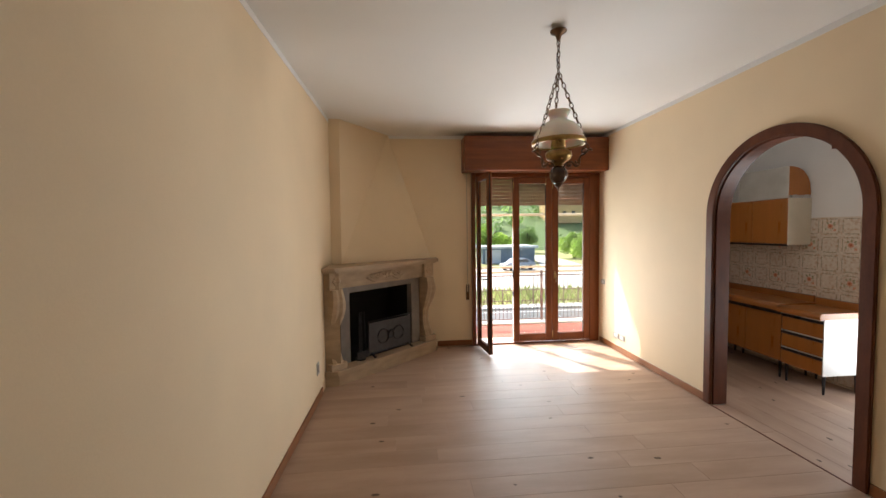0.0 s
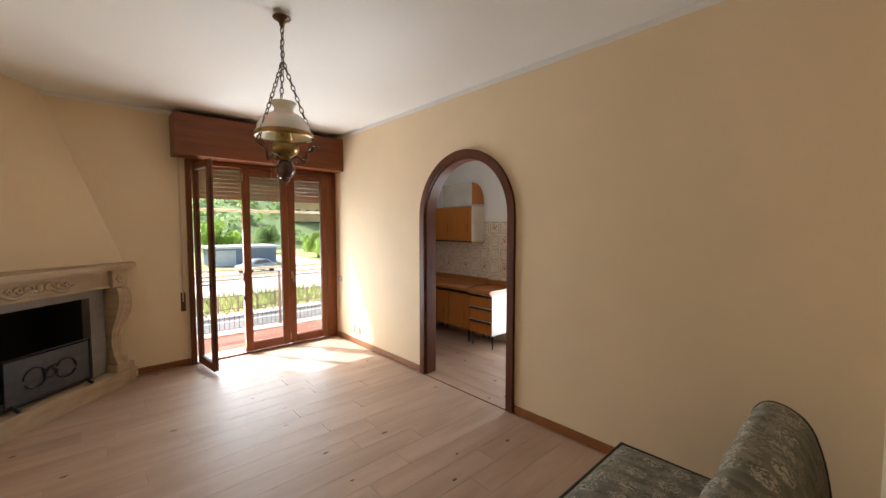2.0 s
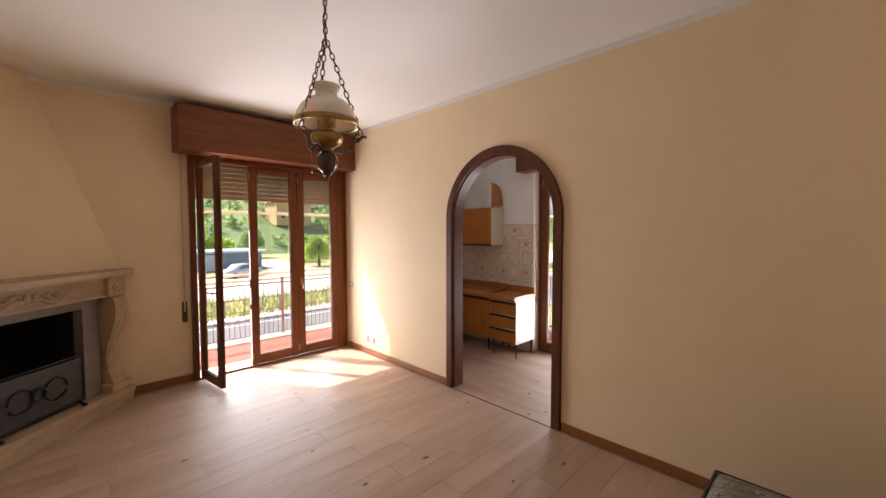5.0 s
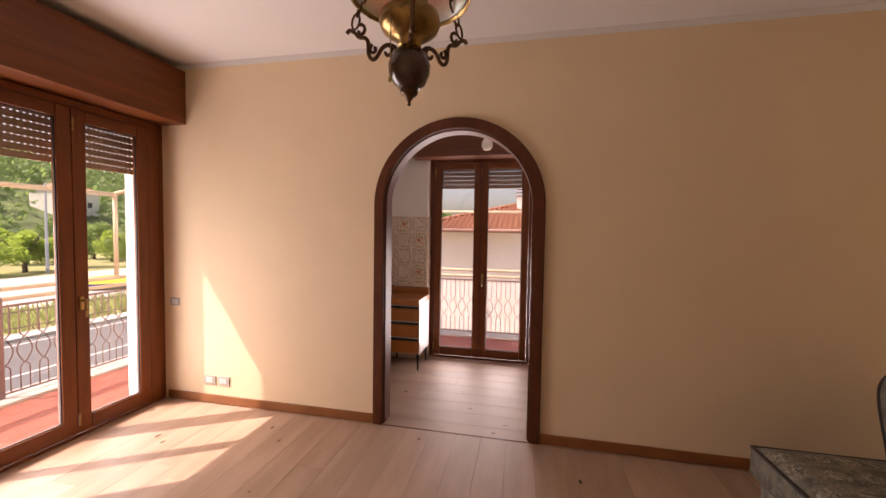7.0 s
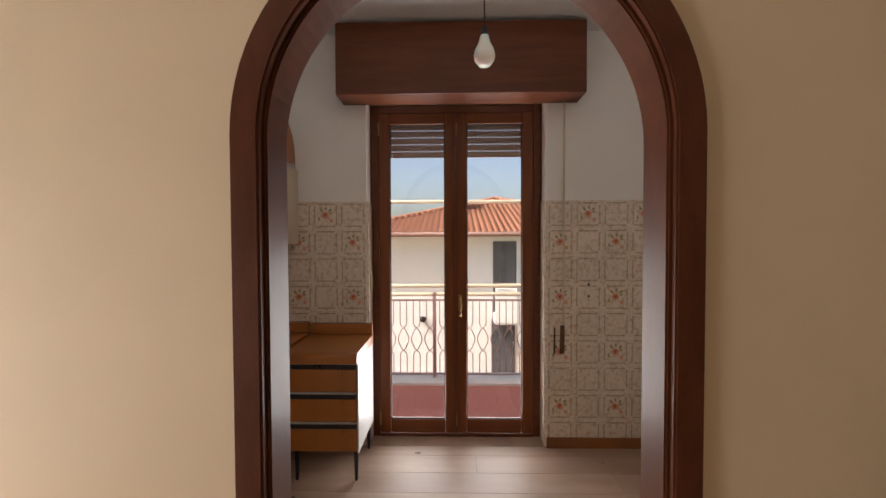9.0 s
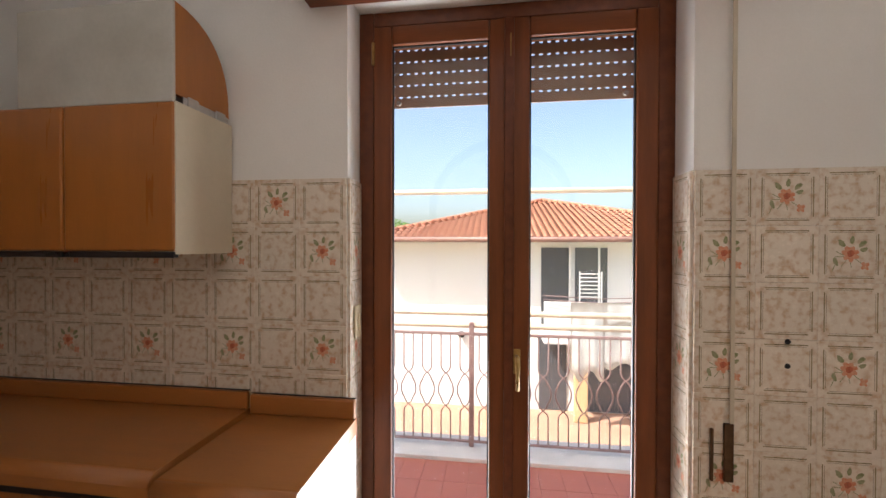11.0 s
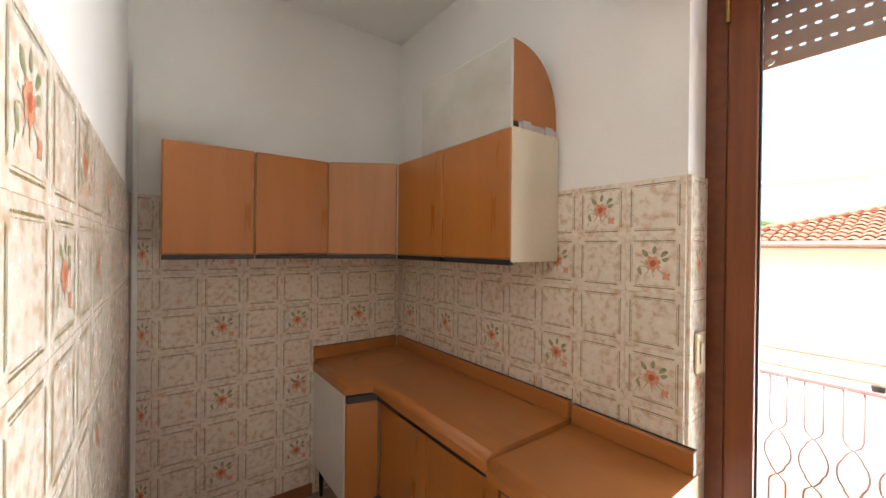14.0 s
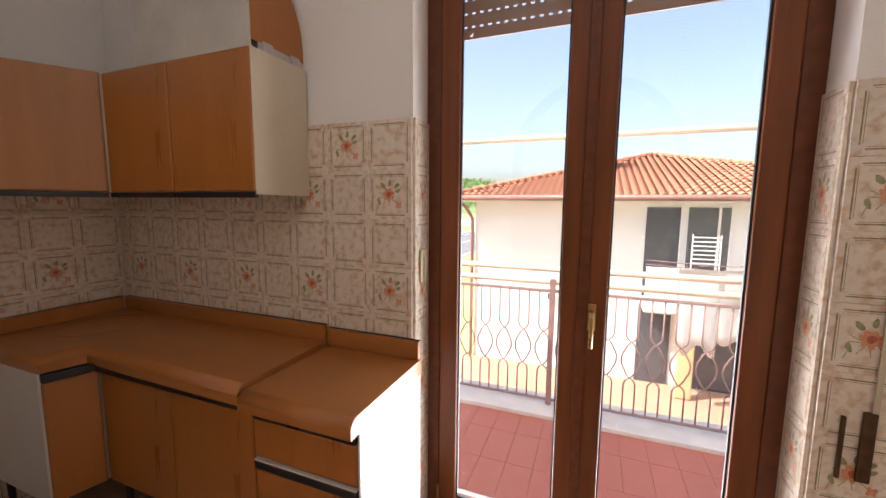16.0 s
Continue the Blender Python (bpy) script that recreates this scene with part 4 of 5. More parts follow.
for x0 in (4.165, 4.30):
    part("bracket", box(x0, x0 + 0.05, 4.112, 4.1175, 1.936, 1.972, 0.003), CHROME, hood, "metal hinge plate")

# base units on thin black legs
BZ = 0.19


def legs(parent, spots, h=BZ):
    for x, y in spots:
        part("leg", lathe([(0.008, 0), (0.010, 0.01), (0.016, h)], 10, pose(x, y, 0)), DARKGRIP, parent)


ub = thing("base_cabinet", "wood laminate corner base cabinet with a white side", "base cabinet", "kitchen base cabinets")
part("body", prism([(3.815, YN - 0.014), (3.815, 4.955), (3.985, 4.915), (XK - 0.014, 4.915), (XK - 0.014, YN - 0.014)], BZ, 0.742), OFFWHITE, ub, "white carcass")
part("side_panel", box(3.805, 3.814, 4.945, YN - 0.014, BZ, 0.742), OFFWHITE, ub, "white side panel")
md = turn((3.812, 4.945, BZ + 0.01), (3.985, 4.900))
front_panel("door", 0.168, 0.50, LAMINATE, ub, md)
g = part("grip", box(0.0, 0.168, -0.03, -0.001, 0.502, 0.538, 0.004), DARKGRIP, ub, "dark grip strip")
g.matrix_local = md
legs(ub, ((3.84, 5.36), (3.84, 4.98), (4.34, 5.36), (4.34, 4.98)))
um = thing("base_cabinet", "wood laminate base cabinet with two doors under the worktop", "base cabinet", "kitchen base cabinets")
part("body", box(3.998, XK - 0.014, 4.035, 4.905, BZ, 0.742), OFFWHITE, um, "white carcass")
for y0, y1 in ((4.893, 4.462), (4.458, 4.037)):
    front_panel("door", y0 - y1, 0.50, LAMINATE, um, pose(3.996, y0, BZ + 0.005, 0, 0, -90))
part("grip", box(3.956, 3.992, 4.04, 4.885, 0.697, 0.738, 0.004), DARKGRIP, um, "dark grip strip")
legs(um, ((4.03, 4.86), (4.03, 4.08), (4.34, 4.86), (4.34, 4.08)))
ud = thing("drawer_unit", "wood laminate drawer unit with three drawers and white side", "drawer unit", "kitchen base cabinets")
part("body", box(3.975, XK - 0.014, 3.60, 4.012, BZ, 0.735), OFFWHITE, ud, "white carcass")
part("side_panel", box(3.955, XK - 0.014, 3.592, 3.599, BZ, 0.7365), OFFWHITE, ud, "white side panel")
for i in range(3):
    z0 = BZ + 0.006 + i * 0.178
    front_panel("drawer_front", 0.405, 0.138, LAMINATE, ud, pose(3.973, 4.008, z0, 0, 0, -90))
    part("grip", box(3.948, 3.971, 3.605, 4.006, z0 + 0.140, z0 + 0.1685, 0.004), DARKGRIP, ud, "dark grip strip")
    part("edge_strip", box(3.950, 3.9725, 3.605, 4.006, z0 + 0.169, z0 + 0.174), OFFWHITE, ud, "white edge strip")
legs(ud, ((4.00, 3.62), (4.00, 3.98), (4.35, 3.62), (4.35, 3.98)))


def worktop(name, pts, z, th, label, bevel):
    bm = prism(pts, z - th, z)
    front = [e for e in bm.edges if all(v.co.z > z - 0.001 and v.co.x < 4.0 for v in e.verts)]
    bmesh.ops.bevel(bm, geom=front, offset=bevel, segments=7, affect="EDGES", profile=0.5)
    bm.normal_update()
    for f in bm.faces:
        f.smooth = 0.05 < f.normal.z < 0.98
    return tagged(part(name, bm, WORKTOP), label, "worktop")


w1 = worktop("worktop", [(3.80, YN - 0.016), (3.80, 4.925), (3.935, 4.885), (3.925, 4.60), (3.918, 4.03), (XK - 0.014, 4.03), (XK - 0.014, YN - 0.016)], 0.812, 0.068, "brown wood-effect laminate corner worktop with a rounded front", 0.034)
part("upstand", box(XK - 0.036, XK - 0.015, 4.03, YN - 0.04, 0.8125, 0.882, 0.006), WORKTOP, w1, "laminate upstand")
part("upstand", box(3.80, XK - 0.037, YN - 0.038, YN - 0.017, 0.8125, 0.882, 0.006), WORKTOP, w1, "laminate upstand")
part("edge_strip", box(XK - 0.0215, XK - 0.0145, 4.03, YN - 0.04, 0.8825, 0.8855), DARKGRIP, w1, "black top strip")
part("edge_strip", box(3.80, XK - 0.0375, YN - 0.0235, YN - 0.0165, 0.8825, 0.8855), DARKGRIP, w1, "black top strip")
sink_rim = bmesh.new()
tube([(4.13 + 0.17 * math.cos(a), 5.16 + 0.15 * math.sin(a), 0.811) for a in (math.tau * i / 32 for i in range(32))], 0.004, 6, True, sink_rim)
part("pressed_ring", sink_rim, WORKTOP, w1, "shallow round ridge in the corner", smooth=True)
w2 = worktop("worktop", [(3.905, 4.018), (3.905, 3.588), (XK - 0.014, 3.588), (XK - 0.014, 4.018)], 0.797, 0.060, "brown wood-effect laminate worktop over the drawers, worn pale", 0.034)
part("upstand", box(XK - 0.036, XK - 0.015, 3.59, 4.018, 0.7975, 0.872, 0.006), WORKTOP, w2, "laminate upstand")
part("edge_strip", box(XK - 0.0215, XK - 0.0145, 3.59, 4.018, 0.8725, 0.8755), DARKGRIP, w2, "black top strip")

ALU = material("pale_aluminium", (0.78, 0.76, 0.72), 0.35, metal=0.0, vary=0.08)
strip = thing("corner_profile", "tall narrow pale metal profile standing against the wall", "metal profile")
part("profile", box(2.958, 2.978, YN - 0.03, YN - 0.013, 0.0, 2.325, 0.002), ALU, strip)
bulb = thing("bare_bulb", "white globe bulb hanging on a thin flex", "ceiling bulb", at=pose(3.70, 2.87, 0.045))
part("flex", tube([(0, 0, HK - 0.046), (0.003, 0, 2.65), (0, 0, 2.475)], 0.003, 6), IRON, bulb)
part("holder", lathe([(0.0, 2.48), (0.016, 2.48), (0.02, 2.44), (0.0, 2.44)], 16), IRON, bulb)
part("globe", lathe([(0.0, 2.285), (0.03, 2.29), (0.05, 2.315), (0.055, 2.34), (0.048, 2.37), (0.03, 2.405), (0.022, 2.439), (0.0, 2.439)], 24), OPAL, bulb, "white glass globe", smooth=True)
sw = thing("light_switch", "ivory switch on the tiled door reveal", "light switch", at=pose(XK + 0.06, KD1, 1.09))
part("plate", box(-0.03, 0.03, -0.022, -0.013, 0, 0.13, 0.004), IVORY, sw)
part("button", box(-0.012, 0.012, -0.028, -0.0225, 0.03, 0.10, 0.003), IVORY, sw)
for z0 in (1.06, 1.142):
    cap = thing("wall_plug", "dark plug hole in the wall tiles", "wall plug", at=pose(XK - 0.0125, 2.095, z0))
    part("cap", lathe([(0.0, -0.004), (0.008, -0.003), (0.009, 0.0)], 12, pose(0, 0, 0, 0, 90, 0)), IRON, cap)

# ---- balcony and outdoors ----
GZ = -3.2
structure(part("balcony_slab", prism([(-3.0, YW + 0.285), (4.74, YW + 0.285), (4.74, -1.0), (5.86, -1.0), (5.86, 7.12), (-3.0, 7.12)], -0.25, -0.045), MARBLE), "pale concrete balcony slab", "balcony")
structure(part("balcony_edge", box(5.58, 5.90, -1.0, 7.16, -0.044, -0.004, 0.006), MARBLE), "pale marble edge of the balcony", "balcony edge")
structure(part("balcony_edge", box(-3.0, 5.579, 6.84, 7.16, -0.044, -0.004, 0.006), MARBLE), "pale marble edge of the balcony", "balcony edge")
structure(part("wall_outer", box(XA + 0.08, XK + 0.34, YN + 0.26, YW + 0.28, GZ, H + 0.3), RENDER), "white rendered outer wall", "wall")
structure(part("wall_outer", box(XL - 0.5, XK + 0.34, YW - 0.3, YW + 0.28, GZ, -0.26), RENDER), "white rendered outer wall", "wall")

wave_z = [(0.035, 0), (0.235, 0), (0.255, 0.12), (0.277, 0.46), (0.310, 0.12), (0.335, 0.0), (0.355, -0.18), (0.385, -0.28), (0.415, -0.28), (0.445, -0.18), (0.465, 0.0), (0.490, 0.12), (0.520, 0.46), (0.545, 0.12), (0.570, 0), (0.805, 0)]


def railing(name, x0, y0, length, yaw):
    r = thing(name, "brown painted iron balcony railing with curling bars", "railing", at=pose(x0, y0, 0, 0, 0, yaw))
    part("top_rail", box(0, length, -0.012, 0.012, 0.805, 0.825, 0.003), RAIL, r)
    part("bottom_rail", box(0, length, -0.010, 0.010, 0.02, 0.036, 0.003), RAIL, r)
    p = 0.070
    meshes = []
    for sgn in (1, -1):
        meshes.append(part("bar", tube([(sgn * p * d, 0, z) for z, d in wave_z], 0.0055, 5), RAIL, r, smooth=True))
    n = int(length / p)
    for i in range(n):
        if i < 2:
            meshes[i].location.x = p * (i + 0.5)
            continue
        c = meshes[i % 2].copy()
        scene.collection.objects.link(c)
        c.location.x = p * (i + 0.5)
    post = None
    for i in range(int(length / 1.7) + 1):
        if post is None:
            post = part("post", box(-0.018, 0.018, -0.018, 0.018, -0.04, 0.90, 0.003), RAIL, r)
            post.location.x = 0.12
        else:
            c = post.copy()
            scene.collection.objects.link(c)
            c.location.x = 0.12 + 1.7 * i
    return r


railing("balcony_railing", 5.75, -0.30, 7.2, 90)
railing("balcony_railing", -2.8, 7.0, 8.4, 0)
aw = thing("awning_frame", "cream metal awning frame tubes along the railing", "awning frame")
for z in (0.875, 0.965):
    part("tube", tube([(5.77, -0.6, z), (5.77, 7.02, z)], 0.021, 10), AWNING, aw, smooth=True)
    part("tube", tube([(5.745, 7.03, z), (-2.8, 7.03, z)], 0.021, 10), AWNING, aw, smooth=True)
part("tube", tube([(5.77, -0.6, 1.845), (5.77, 6.7, 1.86)], 0.020, 10), AWNING, aw, smooth=True)
part("tube", tube([(3.46, 7.03, 1.90), (-2.8, 7.03, 1.90)], 0.024, 10), AWNING, aw, smooth=True)
part("post", tube([(3.44, 7.03, 0.99), (3.44, 7.03, 1.88)], 0.022, 10), AWNING, aw, smooth=True)
part("brace", tube([(3.44, 7.03, 1.91), (3.50, 6.75, 1.99), (3.62, 6.02, 2.15)], 0.022, 8), AWNING, aw, smooth=True)

# ground, road and beyond
structure(part("ground", box(-900, 900, -900, 900, GZ - 0.5, GZ), GRASS), "rough dry green grass ground", "ground")
structure(part("road", box(-120, 120, 13.5, 22.5, GZ, GZ + 0.02), ASPHALT), "grey asphalt road with white edge lines", "road")
for y0 in (13.9, 17.9, 21.9):
    structure(part("road_line", box(-120, 120, y0, y0 + 0.15, GZ + 0.021, GZ + 0.025), PAINTLINE), "white painted road line", "road marking")
structure(part("pavement", box(-120, 120, 22.6, 23.6, GZ, GZ + 0.14, 0.02), MARBLE), "pale raised kerb beyond the road", "kerb")
structure(part("car_park", box(-60, 120, 30.0, 47.0, GZ, GZ + 0.05), LOT), "pale gravel forecourt beyond the verge", "car park")
structure(part("track", prism([(17.0, 47.01), (23.0, 47.01), (25.5, 68), (22.5, 68)], GZ, GZ + 0.04), LOT), "pale gravel track between the trees", "track")
structure(part("yard", box(5.95, 13.95, -30, 12.5, GZ, GZ + 0.03), material("terracotta_paving", (0.44, 0.25, 0.165), 0.8, vary=0.15, scale=1.5, fine=12)), "terracotta paved yard below the balcony", "yard")
structure(part("yard_wall", box(9.2, 9.5, -30, 12.5, GZ + 0.031, GZ + 0.9, 0.03), RENDER), "low white yard wall", "wall")
rf = thing("road_fence", "low grey metal fence along the verge", "fence")
part("rail", box(-50, 70, 24.0, 24.04, GZ + 0.95, GZ + 1.0), RAIL, rf)
part("rail", box(-50, 70, 24.0, 24.04, GZ + 0.25, GZ + 0.3), RAIL, rf)
pst = part("post", box(-0.03, 0.03, 23.99, 24.05, GZ, GZ + 1.05), RAIL, rf)
pst.location.x = -50
for i in range(1, 121):
    c = pst.copy()
    scene.collection.objects.link(c)
    c.location.x = -50 + i


def leafy(n, rx, rz, cz, size, seed):
    """A crown of many small leaf clumps, uneven and with gaps."""
    rnd = random.Random(seed)
    verts, faces = [], []
    lobes = [(rnd.uniform(-0.6, 0.6) * rx, rnd.uniform(-0.6, 0.6) * rx, cz + rnd.uniform(-0.55, 0.6) * rz, rnd.uniform(0.35, 0.6)) for _ in range(11)]
    for _ in range(n):
        lx, ly, lz, lr = rnd.choice(lobes)
        v = Vector((rnd.gauss(0, 1), rnd.gauss(0, 1), rnd.gauss(0, 1))).normalized() * (rnd.random() ** 0.4)
        c = Vector((lx + v.x * lr * rx, ly + v.y * lr * rx, lz + v.z * lr * rz))
        a = Vector((rnd.gauss(0, 1), rnd.gauss(0, 1), rnd.gauss(0, 1))).normalized()
        b = a.orthogonal().normalized()
        s = size * rnd.uniform(0.6, 1.4)
        i = len(verts)
        verts += [c + a * s, c + b * s * 0.6, c - a * s, c - b * s * 0.6]
        faces.append((i, i + 1, i + 2, i + 3))
    bm = bmesh.new()
    vs = [bm.verts.new(v) for v in verts]
    for f in faces:
        bm.faces.new([vs[k] for k in f])
    return bm


def tree(seed, h, mat, label):
    t = thing("tree", label, "tree", "trees beyond the road")
    trunk = lathe([(0.26, -0.3), (0.2, 0.6), (0.15, h * 0.35), (0.06, h * 0.7), (0.0, h * 0.8)], 8)
    rnd = random.Random(seed)
    for i in range(5):
        a = rnd.random() * 6.28
        z = h * rnd.uniform(0.28, 0.45)
        tube([(0, 0, z), (0.9 * math.cos(a), 0.9 * math.sin(a), z + h * 0.13), (1.7 * math.cos(a), 1.7 * math.sin(a), z + h * 0.32)], 0.07, 6, bm=trunk)
    part("trunk", trunk, BARK, t)
    part("crown", leafy(5200, h * 0.46, h * 0.42, h * 0.54, h * 0.027, seed), mat, t, "uneven leafy crown")
    return t


protos = [tree(11, 6.2, LEAF, "bright green leafy tree with an uneven crown"), tree(12, 5.0, LEAF, "bright green leafy tree with an uneven crown"), tree(13, 5.6, LEAF_DARK, "dark green bushy tree")]
rnd = random.Random(8)
spots = [(-22, 62), (-15, 57), (-9, 63), (-3, 58), (3, 64), (13, 62), (27, 60), (34, 54), (42, 58), (51, 55), (60, 60), (-30, 56), (31, 66), (47, 50), (70, 54), (2, 74), (24, 75), (-12, 76), (80, 60), (57, 70), (40, 76), (-19, 53), (-6, 52), (25, 51), (38, 50), (55, 49), (65, 51), (-26, 50), (5, 69), (17, 68), (29, 52), (44, 64), (74, 66), (-36, 62), (-2, 66), (35, 62)]
for i, (tx, ty) in enumerate(spots):
    m = pose(tx, ty, GZ, 0, 0, rnd.uniform(0, 360))
    if i < 3:
        protos[i].matrix_basis = m
    else:
        copy_thing(protos[(0, 1, 0)[i % 3] if tx < 16 else (1, 2, 1)[i % 3]], m)

# wooded hill
hb = bmesh.new()


def hill_z(x, y):
    r = max(0.0, y - 85) / 300
    return GZ - 0.3 + 62 * min(r, 1.4) ** 0.9 * (1 + 0.22 * math.sin(x * 0.011 + 1) + 0.10 * math.sin(x * 0.031)) * max(0.15, 1 - max(0, x - 150) / 500)


gx, gy = 46, 18
gv = [[hb.verts.new((-420 + 1150 * i / gx, 84 + 420 * j / gy, hill_z(-420 + 1150 * i / gx, 84 + 420 * j / gy))) for j in range(gy + 1)] for i in range(gx + 1)]
for i in range(gx):
    for j in range(gy):
        hb.faces.new((gv[i][j], gv[i + 1][j], gv[i + 1][j + 1], gv[i][j + 1]))
structure(part("hill", hb, HILL), "wooded green hillside in the distance", "hill")
HOUSES = ((44, 107, 9.5, 5.2, OCHRE, "ochre two-storey house among trees on the hillside"),
          (71, 110, 9, 5.0, RENDER, "pale house with a red roof on the hillside"),
          (57, 128, 10, 5.5, RENDER, "pale house with a red roof on the hillside"))
rnd = random.Random(21)
wv, wf = [], []
for _ in range(15000):
    x, y = rnd.uniform(-250, 480), 84 + 330 * rnd.random() ** 0.8
    z = hill_z(x, y)
    s = rnd.uniform(1.4, 2.6) * (0.8 + (y - 84) / 200)
    if any(abs(x - hx * (y - 1) / hy) < 6.5 and hy - 14 < y < hy + 6 for hx, hy, *_ in HOUSES):
        continue
    if noise.noise(Vector((x * 0.02, y * 0.02, 0))) < -0.45:
        continue
    for _k in range(14):
        c = Vector((x + rnd.gauss(0, 0.55) * s, y + rnd.gauss(0, 0.55) * s, z + s * (0.7 + rnd.gauss(0, 0.42))))
        a = Vector((rnd.gauss(0, 1), rnd.gauss(0, 1), rnd.gauss(0, 1))).normalized()
        b = a.orthogonal().normalized()
        q = s * rnd.uniform(0.25, 0.5)
        i = len(wv)
        wv += [c + a * q, c + b * q * 0.7, c - a * q, c - b * q * 0.7]
        wf.append((i, i + 1, i + 2, i + 3))
me = bpy.data.meshes.new("far_woods")
me.from_pydata(wv, [], wf)
me.materials.append(LEAF_DARK)
tagged(new("far_woods", me), "dense green woods covering the hillside", "woods", kind="stuff")
# a lower wooded ridge far behind the neighbouring house
def ridge_z(u, v):
    return 24.5 * math.exp(-((u - 30) / 55) ** 2 - (v / 60) ** 2) + 6 * math.exp(-((u - 110) / 60) ** 2 - (v / 60) ** 2)


RIDGE = pose(330, 68, GZ - 0.3)
rb = bmesh.new()
rv = [[rb.verts.new((v, u, ridge_z(u, v))) for v in range(-120, 121, 20)] for u in range(-120, 281, 16)]
for p, q in zip(rv, rv[1:]):
    for j in range(len(p) - 1):
        rb.faces.new((p[j], p[j + 1], q[j + 1], q[j]))
rb.transform(RIDGE)
bmesh.ops.recalc_face_normals(rb, faces=rb.faces)
structure(part("ridge", rb, HILL), "low wooded ridge in the distance", "hill")
wv, wf = [], []
for _ in range(1500):
    u, v = rnd.uniform(-60, 220), rnd.uniform(-80, 20)
    for _k in range(8):
        c = RIDGE @ Vector((v + rnd.gauss(0, 1.6), u + rnd.gauss(0, 1.6), ridge_z(u, v) + 1.5 + rnd.gauss(0, 1.0)))
        d = Vector((rnd.gauss(0, 1), rnd.gauss(0, 1), rnd.gauss(0, 1))).normalized()
        e, q, i = d.orthogonal().normalized(), rnd.uniform(0.8, 1.7), len(wv)
        wv += [c + d * q, c + e * q * 0.7, c - d * q, c - e * q * 0.7]
        wf.append((i, i + 1, i + 2, i + 3))
me = bpy.data.meshes.new("ridge_woods")
me.from_pydata(wv, [], wf)
me.materials.append(LEAF_DARK)
tagged(new("ridge_woods", me), "green woods on the far ridge", "woods", kind="stuff")
# tall grass on the verge
rnd = random.Random(5)
gvv, gff = [], []
for _ in range(9000):
    x, y = rnd.uniform(-25, 60), rnd.uniform(24.2, 29.8)
    hgt, a = rnd.uniform(0.2, 0.65), rnd.random() * 6.28
    i = len(gvv)
    gvv += [(x - 0.07 * math.cos(a), y - 0.07 * math.sin(a), GZ), (x + 0.07 * math.cos(a), y + 0.07 * math.sin(a), GZ), (x + rnd.gauss(0, 0.15), y + rnd.gauss(0, 0.15), GZ + hgt)]
    gff.append((i, i + 1, i + 2))
me = bpy.data.meshes.new("verge_grass")
me.from_pydata(gvv, [], gff)
me.materials.append(BLADES)
tagged(new("verge_grass", me), "tall dry grass on the road verge", "grass", kind="stuff")


def far_house(name, x, y, z, w, d, h, mat, label, yaw=0):
    f = thing(name, label, "house", at=pose(x, y, z, 0, 0, yaw))
    part("wall", box(-w / 2, w / 2, -d / 2, d / 2, -1, h), mat, f)
    e = 0.5
    bm = bmesh.new()
    c = [bm.verts.new(v) for v in ((-w / 2 - e, -d / 2 - e, h), (w / 2 + e, -d / 2 - e, h), (w / 2 + e, d / 2 + e, h), (-w / 2 - e, d / 2 + e, h))]
    r = [bm.verts.new((-w / 4, 0, h + d * 0.2)), bm.verts.new((w / 4, 0, h + d * 0.2))]
    for fs in ((c[0], c[1], r[1], r[0]), (c[1], c[2], r[1]), (c[2], c[3], r[0], r[1]), (c[3], c[0], r[0]), (c[3], c[2], c[1], c[0])):
        bm.faces.new(fs)
    part("roof", bm, ROOF, f)
    k = int(w / 2.6)
    # windows are solid panels with the dim rooms' shade as their colour
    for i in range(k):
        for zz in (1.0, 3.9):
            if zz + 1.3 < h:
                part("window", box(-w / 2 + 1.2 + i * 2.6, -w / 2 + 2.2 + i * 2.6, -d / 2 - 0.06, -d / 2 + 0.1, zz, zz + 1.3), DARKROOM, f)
    return f


for hx, hy, hw, hh, hmat, hlabel in HOUSES:
    far_house("house", hx, hy, hill_z(hx, hy), hw, 8, hh, hmat, hlabel)
shed = thing("shed", "long low grey shed with dark blue sides beyond the road", "shed", at=pose(14.5, 55.5, GZ))
part("wall", box(-4, 3.5, -2.5, 2.5, 0.05, 2.2), BLUEDARK, shed)
part("roof", box(-4.4, 3.9, -3, 3, 2.21, 2.5, 0.05), SHED, shed)
part("door", box(-3.6, -1.4, -2.55, -2.49, 0.06, 2.0), SHED, shed)


